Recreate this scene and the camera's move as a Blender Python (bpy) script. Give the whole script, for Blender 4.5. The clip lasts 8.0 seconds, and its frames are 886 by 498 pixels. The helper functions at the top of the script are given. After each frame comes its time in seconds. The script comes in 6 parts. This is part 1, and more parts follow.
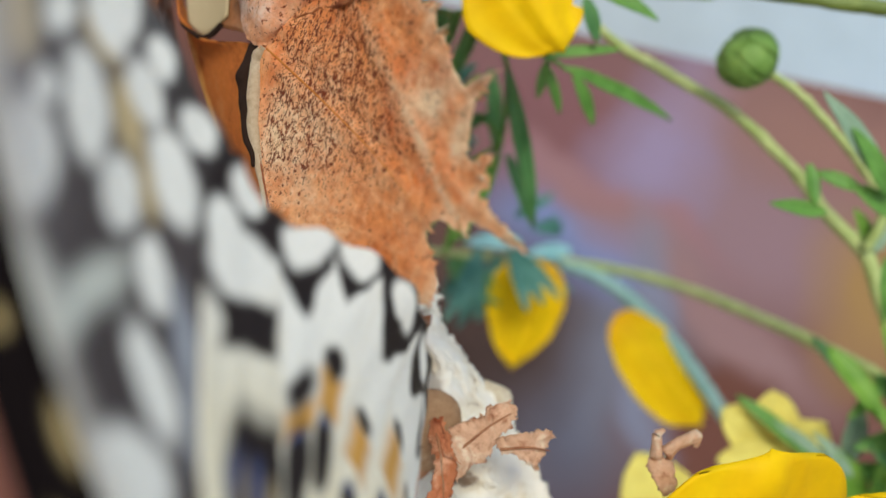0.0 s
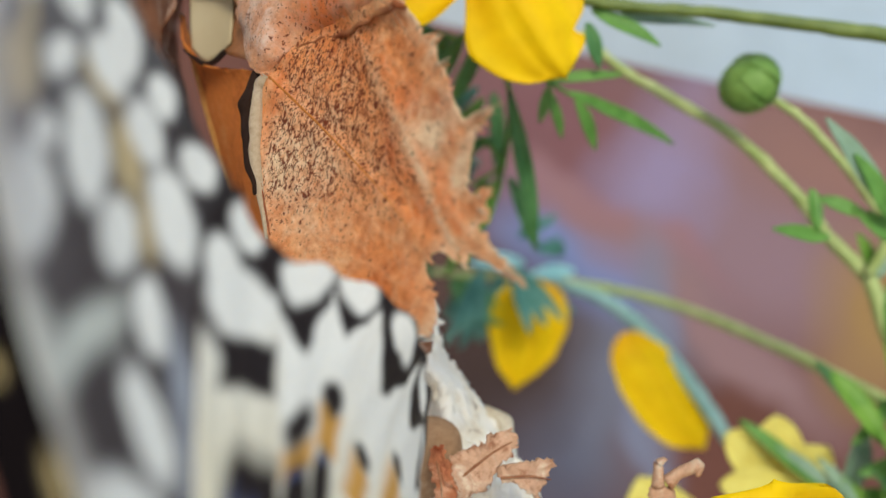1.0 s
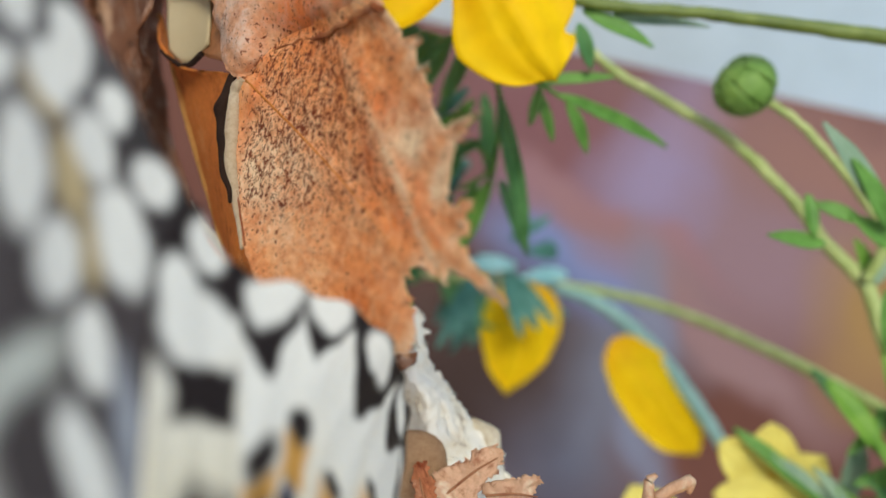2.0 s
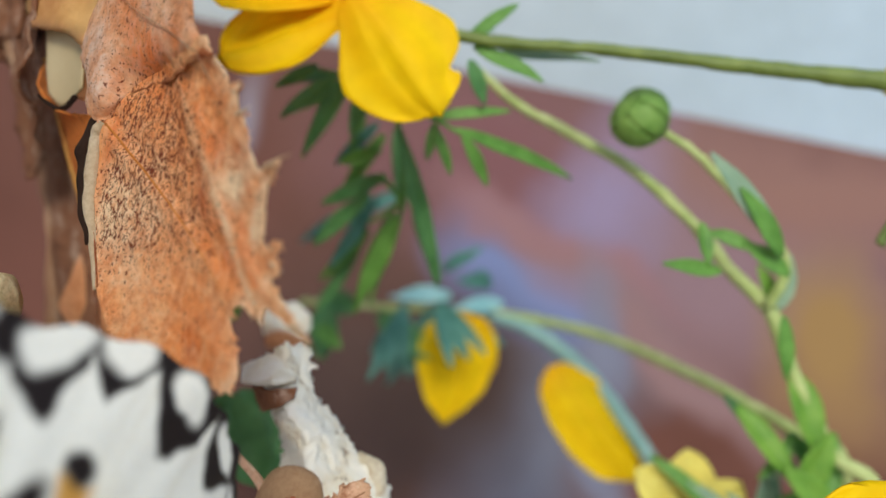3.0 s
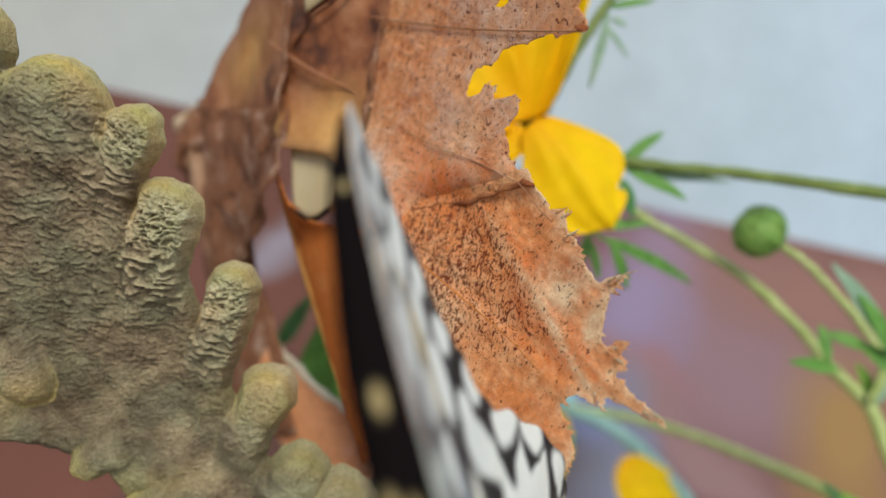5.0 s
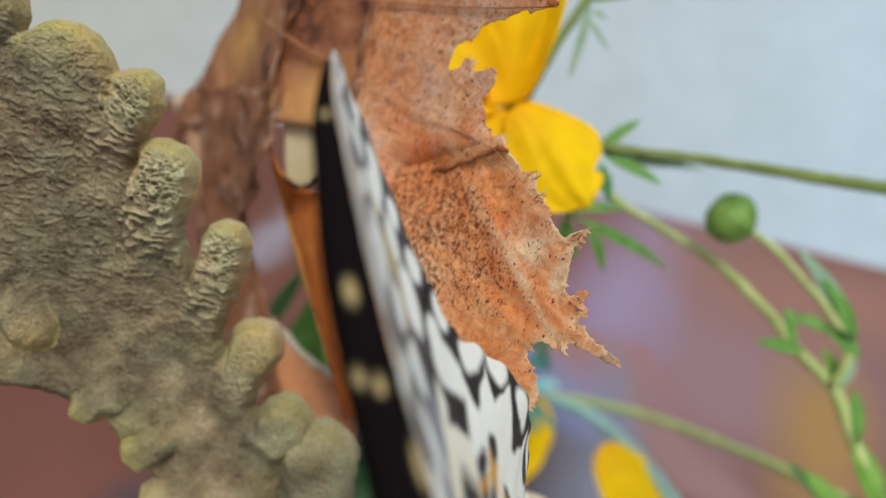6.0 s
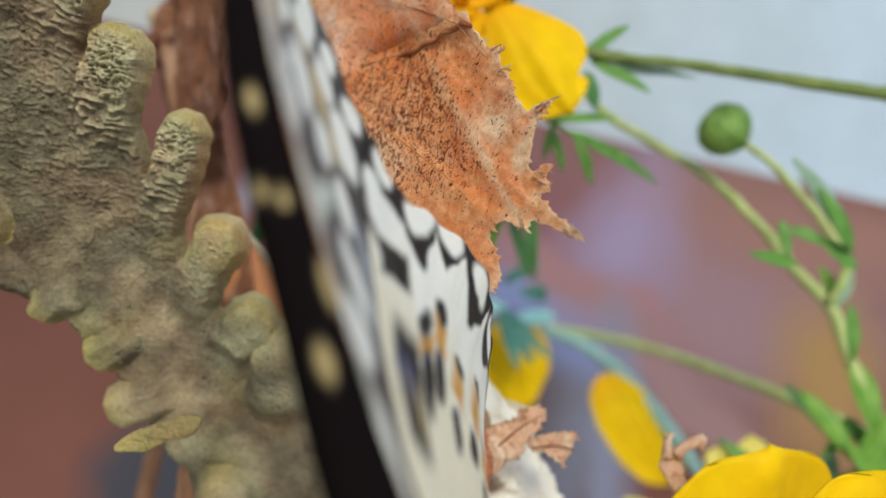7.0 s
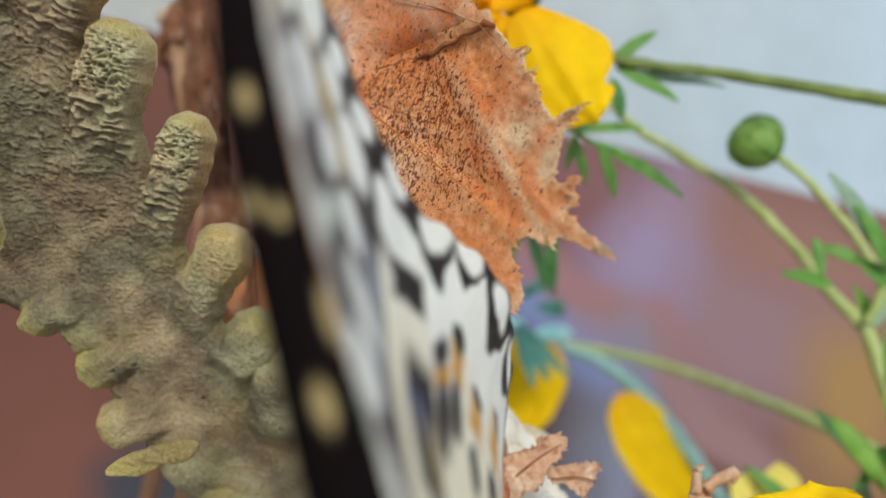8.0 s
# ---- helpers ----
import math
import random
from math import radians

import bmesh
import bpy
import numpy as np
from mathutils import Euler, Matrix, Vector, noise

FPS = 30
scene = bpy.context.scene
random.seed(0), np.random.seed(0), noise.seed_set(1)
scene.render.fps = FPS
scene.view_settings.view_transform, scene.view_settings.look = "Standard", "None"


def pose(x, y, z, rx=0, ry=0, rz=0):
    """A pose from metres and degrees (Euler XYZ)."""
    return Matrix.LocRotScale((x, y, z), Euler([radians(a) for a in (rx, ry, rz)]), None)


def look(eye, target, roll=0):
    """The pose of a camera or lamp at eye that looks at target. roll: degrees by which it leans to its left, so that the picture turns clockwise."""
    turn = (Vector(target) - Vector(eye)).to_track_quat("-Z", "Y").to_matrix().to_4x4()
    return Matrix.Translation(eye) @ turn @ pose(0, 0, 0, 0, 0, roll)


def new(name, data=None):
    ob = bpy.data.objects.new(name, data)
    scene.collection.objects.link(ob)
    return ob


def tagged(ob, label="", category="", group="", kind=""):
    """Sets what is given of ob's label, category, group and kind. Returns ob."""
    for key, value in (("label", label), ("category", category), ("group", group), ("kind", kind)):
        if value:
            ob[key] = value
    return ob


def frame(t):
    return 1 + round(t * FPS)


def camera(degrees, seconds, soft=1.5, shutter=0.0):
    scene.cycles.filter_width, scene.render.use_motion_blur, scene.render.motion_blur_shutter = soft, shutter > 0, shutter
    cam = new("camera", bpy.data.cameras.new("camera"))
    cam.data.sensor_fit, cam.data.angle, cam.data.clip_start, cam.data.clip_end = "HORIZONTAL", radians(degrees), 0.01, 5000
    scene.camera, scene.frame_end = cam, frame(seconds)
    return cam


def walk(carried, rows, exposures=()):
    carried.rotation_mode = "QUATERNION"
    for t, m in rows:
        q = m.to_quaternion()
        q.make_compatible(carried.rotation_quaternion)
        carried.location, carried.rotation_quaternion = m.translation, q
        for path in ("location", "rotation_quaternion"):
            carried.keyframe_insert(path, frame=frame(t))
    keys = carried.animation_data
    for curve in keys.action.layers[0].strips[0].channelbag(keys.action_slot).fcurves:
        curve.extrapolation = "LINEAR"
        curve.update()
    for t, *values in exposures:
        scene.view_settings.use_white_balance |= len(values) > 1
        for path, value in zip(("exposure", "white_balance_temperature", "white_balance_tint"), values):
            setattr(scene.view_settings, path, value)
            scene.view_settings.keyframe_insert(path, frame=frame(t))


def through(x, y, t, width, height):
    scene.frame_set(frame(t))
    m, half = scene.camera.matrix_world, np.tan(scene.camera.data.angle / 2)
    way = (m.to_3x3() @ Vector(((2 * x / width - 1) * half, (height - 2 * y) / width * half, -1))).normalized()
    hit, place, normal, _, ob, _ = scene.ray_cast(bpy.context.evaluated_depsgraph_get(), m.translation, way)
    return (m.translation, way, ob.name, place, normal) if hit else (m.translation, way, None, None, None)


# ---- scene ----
cam = camera(54.3, 8.0, soft=1.5)
# close-up lens focused on the dry leaf, a hand's width away
cam.data.dof.use_dof = True
cam.data.dof.focus_distance = 0.107
cam.data.dof.aperture_fstop = 12.5
METRES, EYE, TILT, LEAN, TURN = 0.12, 0.30, -15.0, -11.5, 0.0
ROWS = [
    (0.0, 0.0, 0.0, 0.0, -0.0, 0.0, 0.0),
    (0.5, 0.0075, -0.0037, -0.0065, 0.01, 0.24, -0.09),
    (1.0, 0.0033, -0.0001, 0.0138, 0.27, 0.99, -0.22),
    (2.3, 0.0329, 0.0344, 0.0317, 0.0063, 0.5566, -0.3147),
    (2.5, 0.0931, 0.0234, 0.042, 0.45, -0.38, 0.19),
    (3.0, 0.1525, 0.0163, 0.0359, -0.64, 2.61, 0.68),
    (3.2, 0.1203, -0.0310, 0.0045, -2.08, 6.55, 2.27),
    (3.5, 0.0977, -0.0908, 0.0028, -3.17, 12.47, 2.72),
    (3.7, 0.0702, -0.0864, 0.0340, -4.26, 10.78, 1.89),
    (4.0, 0.0253, -0.0973, 0.0233, -4.3, 8.94, 2.33),
    (4.2, -0.0298, -0.0944, 0.0323, -4.45, 8.00, 2.12),
    (4.5, -0.1243, -0.0996, 0.0672, -4.22, 7.64, 1.79),
    (4.7, -0.1732, -0.1083, 0.0597, -4.0351, 7.379, 1.1292),
    (5.8, -0.194, -0.1545, 0.0044, -3.8527, 14.6861, -1.2572),
    (6.0, -0.1711, -0.176, -0.0301, -4.33, 9.45, -0.95),
    (6.2, -0.1516, -0.1812, -0.0919, -5.21, 6.49, -0.58),
    (6.5, -0.1231, -0.1766, -0.0995, -4.1, 5.95, -0.23),
    (7.0, -0.11, -0.1279, -0.1077, -3.29, 6.94, -0.62),
    (7.5, -0.0942, -0.0848, -0.108, -2.84, 7.71, -0.84),
    (8.0, -0.1099, -0.0626, -0.0923, -2.49, 7.52, -1.63),
]
walk(cam, [(t, pose(0, 0, EYE, TILT, LEAN, TURN) @ pose(METRES * x, METRES * y, METRES * z, 90 + pitch, roll, yaw)) for t, x, y, z, yaw, pitch, roll in ROWS])

# ---- light ----
world = bpy.data.worlds.new("sky")
scene.world = world
world.use_nodes = True
wn = world.node_tree
sky = wn.nodes.new("ShaderNodeTexSky")
sky.sky_type = "NISHITA"
sky.sun_disc = False
sky.sun_elevation = radians(40)
sky.sun_rotation = radians(184)
wn.links.new(sky.outputs["Color"], wn.nodes["Background"].inputs["Color"])
wn.nodes["Background"].inputs["Strength"].default_value = 0.15
sun_data = bpy.data.lights.new("sun", "SUN")
sun_data.energy = 2.45
sun_data.angle = radians(16)
sun_data.color = (0.975, 0.96, 0.785)
sun = new("sun", sun_data)
sun.matrix_world = look((-0.07, -1.0, 1.18), (0, 0.1, 0.25))
scene.view_settings.exposure = -0.05

# ---- materials ----
MM = 0.001


def material(name, rough=0.6, coat=0.0):
    m = bpy.data.materials.new(name)
    m.use_nodes = True
    b = m.node_tree.nodes["Principled BSDF"]
    b.inputs["Roughness"].default_value = rough
    b.inputs["Coat Weight"].default_value = coat
    return m, m.node_tree, b


def node(tree, kind, **values):
    n = tree.nodes.new(kind)
    for k, v in values.items():
        n.inputs[k.replace("_", " ")].default_value = v
    return n


def noise_tex(tree, scale, detail=4.0, rough=0.55, coords=None, stretch=None):
    n = node(tree, "ShaderNodeTexNoise", Scale=scale, Detail=detail, Roughness=rough)
    if coords is None:
        coords = tree.nodes.new("ShaderNodeTexCoord").outputs["Object"]
    if stretch:
        mp = tree.nodes.new("ShaderNodeMapping")
        mp.inputs["Scale"].default_value = stretch
        tree.links.new(coords, mp.inputs["Vector"])
        coords = mp.outputs["Vector"]
    tree.links.new(coords, n.inputs["Vector"])
    return n.outputs["Fac"]


def ramp(tree, fac, stops):
    r = tree.nodes.new("ShaderNodeValToRGB")
    e = r.color_ramp.elements
    while len(e) < len(stops):
        e.new(0.5)
    for i, (p, c) in enumerate(stops):
        e[i].position = p
        e[i].color = (*c, 1) if len(c) == 3 else c
    tree.links.new(fac, r.inputs["Fac"])
    return r.outputs["Color"]


def mix(tree, fac, a, b, mode="MIX"):
    m = tree.nodes.new("ShaderNodeMix")
    m.data_type = "RGBA"
    m.blend_type = mode
    for sock, v in ((m.inputs[0], fac), (m.inputs[6], a), (m.inputs[7], b)):
        if isinstance(v, (int, float)):
            sock.default_value = v
        elif isinstance(v, tuple):
            sock.default_value = (*v, 1)
        else:
            tree.links.new(v, sock)
    return m.outputs[2]


def bump(tree, bsdf, height, strength, distance):
    b = node(tree, "ShaderNodeBump", Strength=strength, Distance=distance)
    tree.links.new(height, b.inputs["Height"])
    tree.links.new(b.outputs["Normal"], bsdf.inputs["Normal"])


def attribute(tree, name):
    a = tree.nodes.new("ShaderNodeAttribute")
    a.attribute_name = name
    return a.outputs["Color"]


def calc(tree, operation, a, b=None):
    m = tree.nodes.new("ShaderNodeMath")
    m.operation = operation
    for sock, v in ((m.inputs[0], a), (m.inputs[1], b)):
        if isinstance(v, (int, float)):
            sock.default_value = v
        elif v is not None:
            tree.links.new(v, sock)
    return m.outputs[0]


def translucent(m, tree, bsdf, color, amount):
    """Thin things let some light through."""
    t = tree.nodes.new("ShaderNodeBsdfTranslucent")
    s = tree.nodes.new("ShaderNodeMixShader")
    s.inputs[0].default_value = amount
    if isinstance(color, tuple):
        t.inputs["Color"].default_value = (*color, 1)
    else:
        tree.links.new(color, t.inputs["Color"])
    tree.links.new(bsdf.outputs[0], s.inputs[1])
    tree.links.new(t.outputs[0], s.inputs[2])
    tree.links.new(s.outputs[0], tree.nodes["Material Output"].inputs["Surface"])


def dry_leaf_material(name, light, mid, dark, flecks=True, through=0.18, scale=85, pale_tone=(0.95, 0.66, 0.41)):
    m, t, b = material(name, 0.8)
    b.inputs["Specular IOR Level"].default_value = 0.25
    big = noise_tex(t, scale, 7, 0.68)
    col = ramp(t, big, [(0.33, dark), (0.45, mid), (0.53, mid), (0.66, light)])
    fine = noise_tex(t, 1300, 5, 0.75)
    col = mix(t, 0.42, col, ramp(t, fine, [(0.36, (0.76, 0.62, 0.50)), (0.60, (1.16, 1.15, 1.12))]), "MULTIPLY")
    if flecks:
        split = t.nodes.new("ShaderNodeSeparateColor")
        t.links.new(attribute(t, "paint"), split.inputs["Color"])
        patchy = ramp(t, noise_tex(t, 260, 6, 0.75), [(0.42, (0.1, 0.1, 0.1)), (0.56, (1, 1, 1))])
        col = mix(t, mix(t, 1.0, split.outputs["Green"], patchy, "MULTIPLY"), col, (0.83, 0.185, 0.03))
        blotch = ramp(t, noise_tex(t, 210, 6, 0.72), [(0.38, (0.35, 0.35, 0.35)), (0.56, (1, 1, 1))])
        col = mix(t, mix(t, 1.0, split.outputs["Blue"], blotch, "MULTIPLY"), col, pale_tone)
        # the dried skin between the fine veins: pale threads on rust
        skin = noise_tex(t, 520, 6, 0.78)
        col = mix(t, 0.55, col, ramp(t, skin, [(0.38, (0.74, 0.50, 0.36)), (0.50, (1.02, 0.98, 0.95)), (0.60, (1.15, 1.25, 1.30))]), "MULTIPLY")
        # short crooked strokes: broken pieces of thin wavering lines
        for scale, stretch, wide, ink in ((780, (1.35, 1.0, 0.62), 0.044, (0.15, 0.022, 0.006)), (1350, (1.1, 1.0, 0.75), 0.042, (0.22, 0.038, 0.009))):
            line = calc(t, "ABSOLUTE", calc(t, "SUBTRACT", noise_tex(t, scale, 2.5, 0.5, stretch=stretch), 0.5))
            line = ramp(t, line, [(wide * 0.45, (1, 1, 1)), (wide, (0, 0, 0))])
            gap = calc(t, "ADD", noise_tex(t, scale * 1.8, 2, 0.5), calc(t, "MULTIPLY", split.outputs["Red"], 0.24))
            gap = calc(t, "ADD", gap, calc(t, "MULTIPLY", noise_tex(t, 330, 3, 0.6), 0.20))
            line = mix(t, 1.0, line, ramp(t, gap, [(0.75, (0, 0, 0)), (0.80, (0.95, 0.95, 0.95))]), "MULTIPLY")
            col = mix(t, line, col, ink)
    t.links.new(col, b.inputs["Base Color"])
    translucent(m, t, b, col, through)
    bump(t, b, mix(t, 0.6, noise_tex(t, 420, 9, 0.8), noise_tex(t, 1900, 6, 0.8)), 0.7, 0.0013)
    return m


DRY_FRONT = dry_leaf_material("dry_leaf_front", (0.92, 0.49, 0.24), (0.84, 0.30, 0.095), (0.64, 0.145, 0.03), through=0.12)
DRY_LOBE = dry_leaf_material("dry_leaf_upper", (0.91, 0.54, 0.31), (0.80, 0.345, 0.145), (0.50, 0.13, 0.042), through=0.15, pale_tone=(0.80, 0.61, 0.50))
DRY_PLAIN = dry_leaf_material("dry_leaf_plain", (0.66, 0.43, 0.29), (0.50, 0.23, 0.12), (0.30, 0.10, 0.05), flecks=False)
DRY_ORANGE = dry_leaf_material("dry_leaf_orange", (0.84, 0.42, 0.15), (0.74, 0.28, 0.065), (0.42, 0.12, 0.03), flecks=False, through=0.3)
DRY_INNER = dry_leaf_material("dry_leaf_inner", (0.56, 0.24, 0.10), (0.40, 0.12, 0.045), (0.24, 0.065, 0.028), flecks=False, through=0.2)
DRY_PALE = dry_leaf_material("dry_leaf_pale", (0.92, 0.86, 0.74), (0.86, 0.78, 0.62), (0.70, 0.56, 0.38), flecks=False, through=0.25)


def papery_material():
    m, t, b = material("papery_membrane", 0.6)
    col = ramp(t, noise_tex(t, 60, 4, 0.5), [(0.3, (0.52, 0.39, 0.21)), (0.7, (0.66, 0.54, 0.34))])
    t.links.new(col, b.inputs["Base Color"])
    translucent(m, t, b, col, 0.3)
    bump(t, b, noise_tex(t, 250, 3), 0.2, 0.0006)
    return m


PAPERY = papery_material()
DRY_RIM = dry_leaf_material("dry_leaf_rim", (0.80, 0.72, 0.58), (0.66, 0.52, 0.36), (0.45, 0.28, 0.15), flecks=False)
DRY_FIBRE = dry_leaf_material("dry_leaf_fibre", (0.88, 0.60, 0.42), (0.74, 0.36, 0.18), (0.55, 0.18, 0.06), flecks=False)
DRY_BLACK = dry_leaf_material("dry_leaf_charred", (0.08, 0.05, 0.04), (0.035, 0.02, 0.015), (0.015, 0.01, 0.01), flecks=False, through=0.0)
DRY_BLACK.node_tree.nodes["Principled BSDF"].inputs["Specular IOR Level"].default_value = 0.05
DRY_GLOW = dry_leaf_material("dry_leaf_amber", (0.82, 0.52, 0.20), (0.74, 0.38, 0.11), (0.56, 0.22, 0.06), flecks=False, through=0.4)
CUP = dry_leaf_material("brown_seed_cup", (0.60, 0.42, 0.28), (0.50, 0.31, 0.18), (0.36, 0.17, 0.09), flecks=False, through=0.2)


def membrane_material():
    m, t, b = material("dry_membrane", 0.6)
    col = ramp(t, noise_tex(t, 120, 6, 0.65), [(0.36, (0.11, 0.035, 0.018)), (0.5, (0.36, 0.125, 0.05)), (0.66, (0.52, 0.25, 0.13))])
    amber = ramp(t, noise_tex(t, 90, 5, 0.6), [(0.35, (0.66, 0.30, 0.08)), (0.65, (0.86, 0.52, 0.19))])
    col = mix(t, attribute(t, "paint"), col, amber)
    t.links.new(col, b.inputs["Base Color"])
    translucent(m, t, b, col, 0.25)
    bump(t, b, noise_tex(t, 420, 7, 0.7), 0.5, 0.001)
    return m


MEMBRANE = membrane_material()
DRY_HANG = dry_leaf_material("dry_leaf_rosy", (0.92, 0.56, 0.36), (0.86, 0.43, 0.22), (0.70, 0.29, 0.12), flecks=False, through=0.35)
DRY_SIDE = dry_leaf_material("dry_leaf_bright_orange", (0.88, 0.40, 0.13), (0.80, 0.26, 0.055), (0.50, 0.12, 0.025), flecks=False, through=0.3)
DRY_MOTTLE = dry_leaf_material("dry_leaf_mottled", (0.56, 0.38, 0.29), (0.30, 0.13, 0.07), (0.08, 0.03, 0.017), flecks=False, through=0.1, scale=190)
SCRAP_RED = dry_leaf_material("reddish_leaf_scrap", (0.90, 0.52, 0.34), (0.72, 0.27, 0.13), (0.45, 0.10, 0.04), flecks=False, through=0.25, scale=300)
SCRAP = dry_leaf_material("leaf_scrap", (1.0, 0.84, 0.66), (0.86, 0.55, 0.37), (0.50, 0.17, 0.08), flecks=False, through=0.25, scale=300)


def white_bark_material():
    m, t, b = material("pale_husk", 0.7)
    col = ramp(t, noise_tex(t, 160, 6, 0.6), [(0.31, (0.30, 0.20, 0.13)), (0.38, (0.86, 0.77, 0.62)), (0.48, (0.96, 0.91, 0.81)), (0.7, (0.97, 0.95, 0.91))])
    t.links.new(col, b.inputs["Base Color"])
    bump(t, b, noise_tex(t, 350, 8, 0.72), 0.8, 0.0016)
    return m


HUSK = white_bark_material()


def wing_material():
    m, t, b = material("wing_scales", 0.55)
    col = attribute(t, "paint")
    grain = noise_tex(t, 4200, 2, 0.6)
    col = mix(t, 0.30, col, ramp(t, grain, [(0.3, (0.6, 0.6, 0.62)), (0.7, (1.2, 1.2, 1.2))]), "MULTIPLY")
    t.links.new(col, b.inputs["Base Color"])
    b.inputs["Specular IOR Level"].default_value = 0.12
    b.inputs["Sheen Weight"].default_value = 0.06
    b.inputs["Sheen Roughness"].default_value = 0.35
    translucent(m, t, b, col, 0.22)
    bump(t, b, grain, 0.25, 0.0002)
    return m


WING = wing_material()


def costa_material():
    m, t, b = material("black_wing_scales", 0.95)
    b.inputs["Specular IOR Level"].default_value = 0.02
    col = attribute(t, "paint")
    grain = noise_tex(t, 3000, 2, 0.6)
    col = mix(t, 0.3, col, ramp(t, grain, [(0.3, (0.6, 0.6, 0.6)), (0.7, (1.2, 1.2, 1.2))]), "MULTIPLY")
    t.links.new(col, b.inputs["Base Color"])
    bump(t, b, grain, 0.25, 0.0002)
    return m


COSTA = costa_material()


def petal_material(name, light, deep, through=0.3):
    m, t, b = material(name, 0.6)
    b.inputs["Specular IOR Level"].default_value = 0.15
    p = attribute(t, "paint")
    streak = noise_tex(t, 260, 3, 0.5)
    col = mix(t, p, light, deep)
    col = mix(t, 0.35, col, ramp(t, streak, [(0.3, (0.8, 0.74, 0.6)), (0.7, (1.08, 1.08, 1.05))]), "MULTIPLY")
    t.links.new(col, b.inputs["Base Color"])
    translucent(m, t, b, col, through)
    bump(t, b, noise_tex(t, 800, 3), 0.15, 0.0004)
    return m


PETAL = petal_material("yellow_petal", (0.98, 0.70, 0.005), (0.92, 0.43, 0.002))
PETAL_PALE = petal_material("pale_yellow_petal", (0.88, 0.80, 0.24), (0.84, 0.72, 0.14))

HEART = petal_material("orange_tuft", (0.93, 0.46, 0.006), (0.88, 0.38, 0.005))


def green_material(name, a, c, through=0.25, rough=0.5):
    m, t, b = material(name, rough)
    col = ramp(t, noise_tex(t, 220, 5, 0.6), [(0.3, a), (0.7, c)])
    t.links.new(col, b.inputs["Base Color"])
    if through:
        translucent(m, t, b, col, through)
    bump(t, b, noise_tex(t, 1300, 3), 0.25, 0.0003)
    return m


LEAF_GREEN = green_material("leaf_green", (0.09, 0.25, 0.035), (0.19, 0.42, 0.08))
LEAF_BRIGHT = green_material("leaf_fresh_green", (0.13, 0.33, 0.03), (0.27, 0.50, 0.07), 0.35)
LEAF_DARK = green_material("leaf_deep_green", (0.06, 0.20, 0.055), (0.13, 0.33, 0.11))
LEAF_BLUE = green_material("leaf_bluish_green", (0.045, 0.20, 0.15), (0.14, 0.37, 0.31))
LEAF_SAGE = green_material("leaf_sage_green", (0.20, 0.34, 0.22), (0.36, 0.50, 0.36))
STEM = green_material("stem_green", (0.28, 0.37, 0.10), (0.52, 0.58, 0.25), 0.0, 0.55)
STEM_OLIVE = green_material("stem_olive", (0.09, 0.135, 0.02), (0.18, 0.235, 0.045), 0.0, 0.5)
CALLUS = green_material("stem_node_callus", (0.50, 0.30, 0.05), (0.58, 0.50, 0.14), 0.0, 0.6)
BUD = green_material("bud_green", (0.10, 0.23, 0.03), (0.24, 0.40, 0.09), 0.1, 0.6)


def fungus_material(name, ochre, pale, body, brown):
    m, t, b = material(name, 0.9)
    b.inputs["Specular IOR Level"].default_value = 0.15
    split = t.nodes.new("ShaderNodeSeparateColor")
    t.links.new(attribute(t, "paint"), split.inputs["Color"])
    col = mix(t, ramp(t, noise_tex(t, 130, 5, 0.65), [(0.40, (0, 0, 0)), (0.62, (0.6, 0.6, 0.6))]), body, tuple(0.55 * p + 0.45 * q for p, q in zip(body, pale)))
    col = mix(t, split.outputs["Blue"], col, brown)
    col = mix(t, split.outputs["Red"], col, ochre)
    col = mix(t, split.outputs["Green"], col, pale)
    tint = ramp(t, noise_tex(t, 90, 4, 0.6), [(0.40, (0.90, 1.0, 0.94)), (0.60, (1.10, 0.99, 0.93))])
    col = mix(t, 0.8, col, tint, "MULTIPLY")
    fine = noise_tex(t, 1700, 6, 0.75)
    col = mix(t, 0.55, col, ramp(t, fine, [(0.36, (0.50, 0.45, 0.40)), (0.56, (1.14, 1.14, 1.15))]), "MULTIPLY")
    t.links.new(col, b.inputs["Base Color"])
    bump(t, b, mix(t, 0.5, noise_tex(t, 900, 6, 0.75), noise_tex(t, 2600, 4, 0.7)), 0.8, 0.0010)
    return m


FUNGUS = fungus_material("bracket_fungus", (0.54, 0.43, 0.14), (0.58, 0.51, 0.335), (0.196, 0.156, 0.110), (0.066, 0.045, 0.030))


def branch_material():
    m, t, b = material("dry_branch", 0.8)
    col = ramp(t, noise_tex(t, 160, 6, 0.65, stretch=(1, 1, 0.3)), [(0.3, (0.16, 0.07, 0.035)), (0.5, (0.34, 0.17, 0.09)), (0.72, (0.55, 0.36, 0.24))])
    t.links.new(col, b.inputs["Base Color"])
    bump(t, b, noise_tex(t, 500, 6, 0.7, stretch=(1, 1, 0.3)), 0.7, 0.001)
    return m


BRANCH = branch_material()


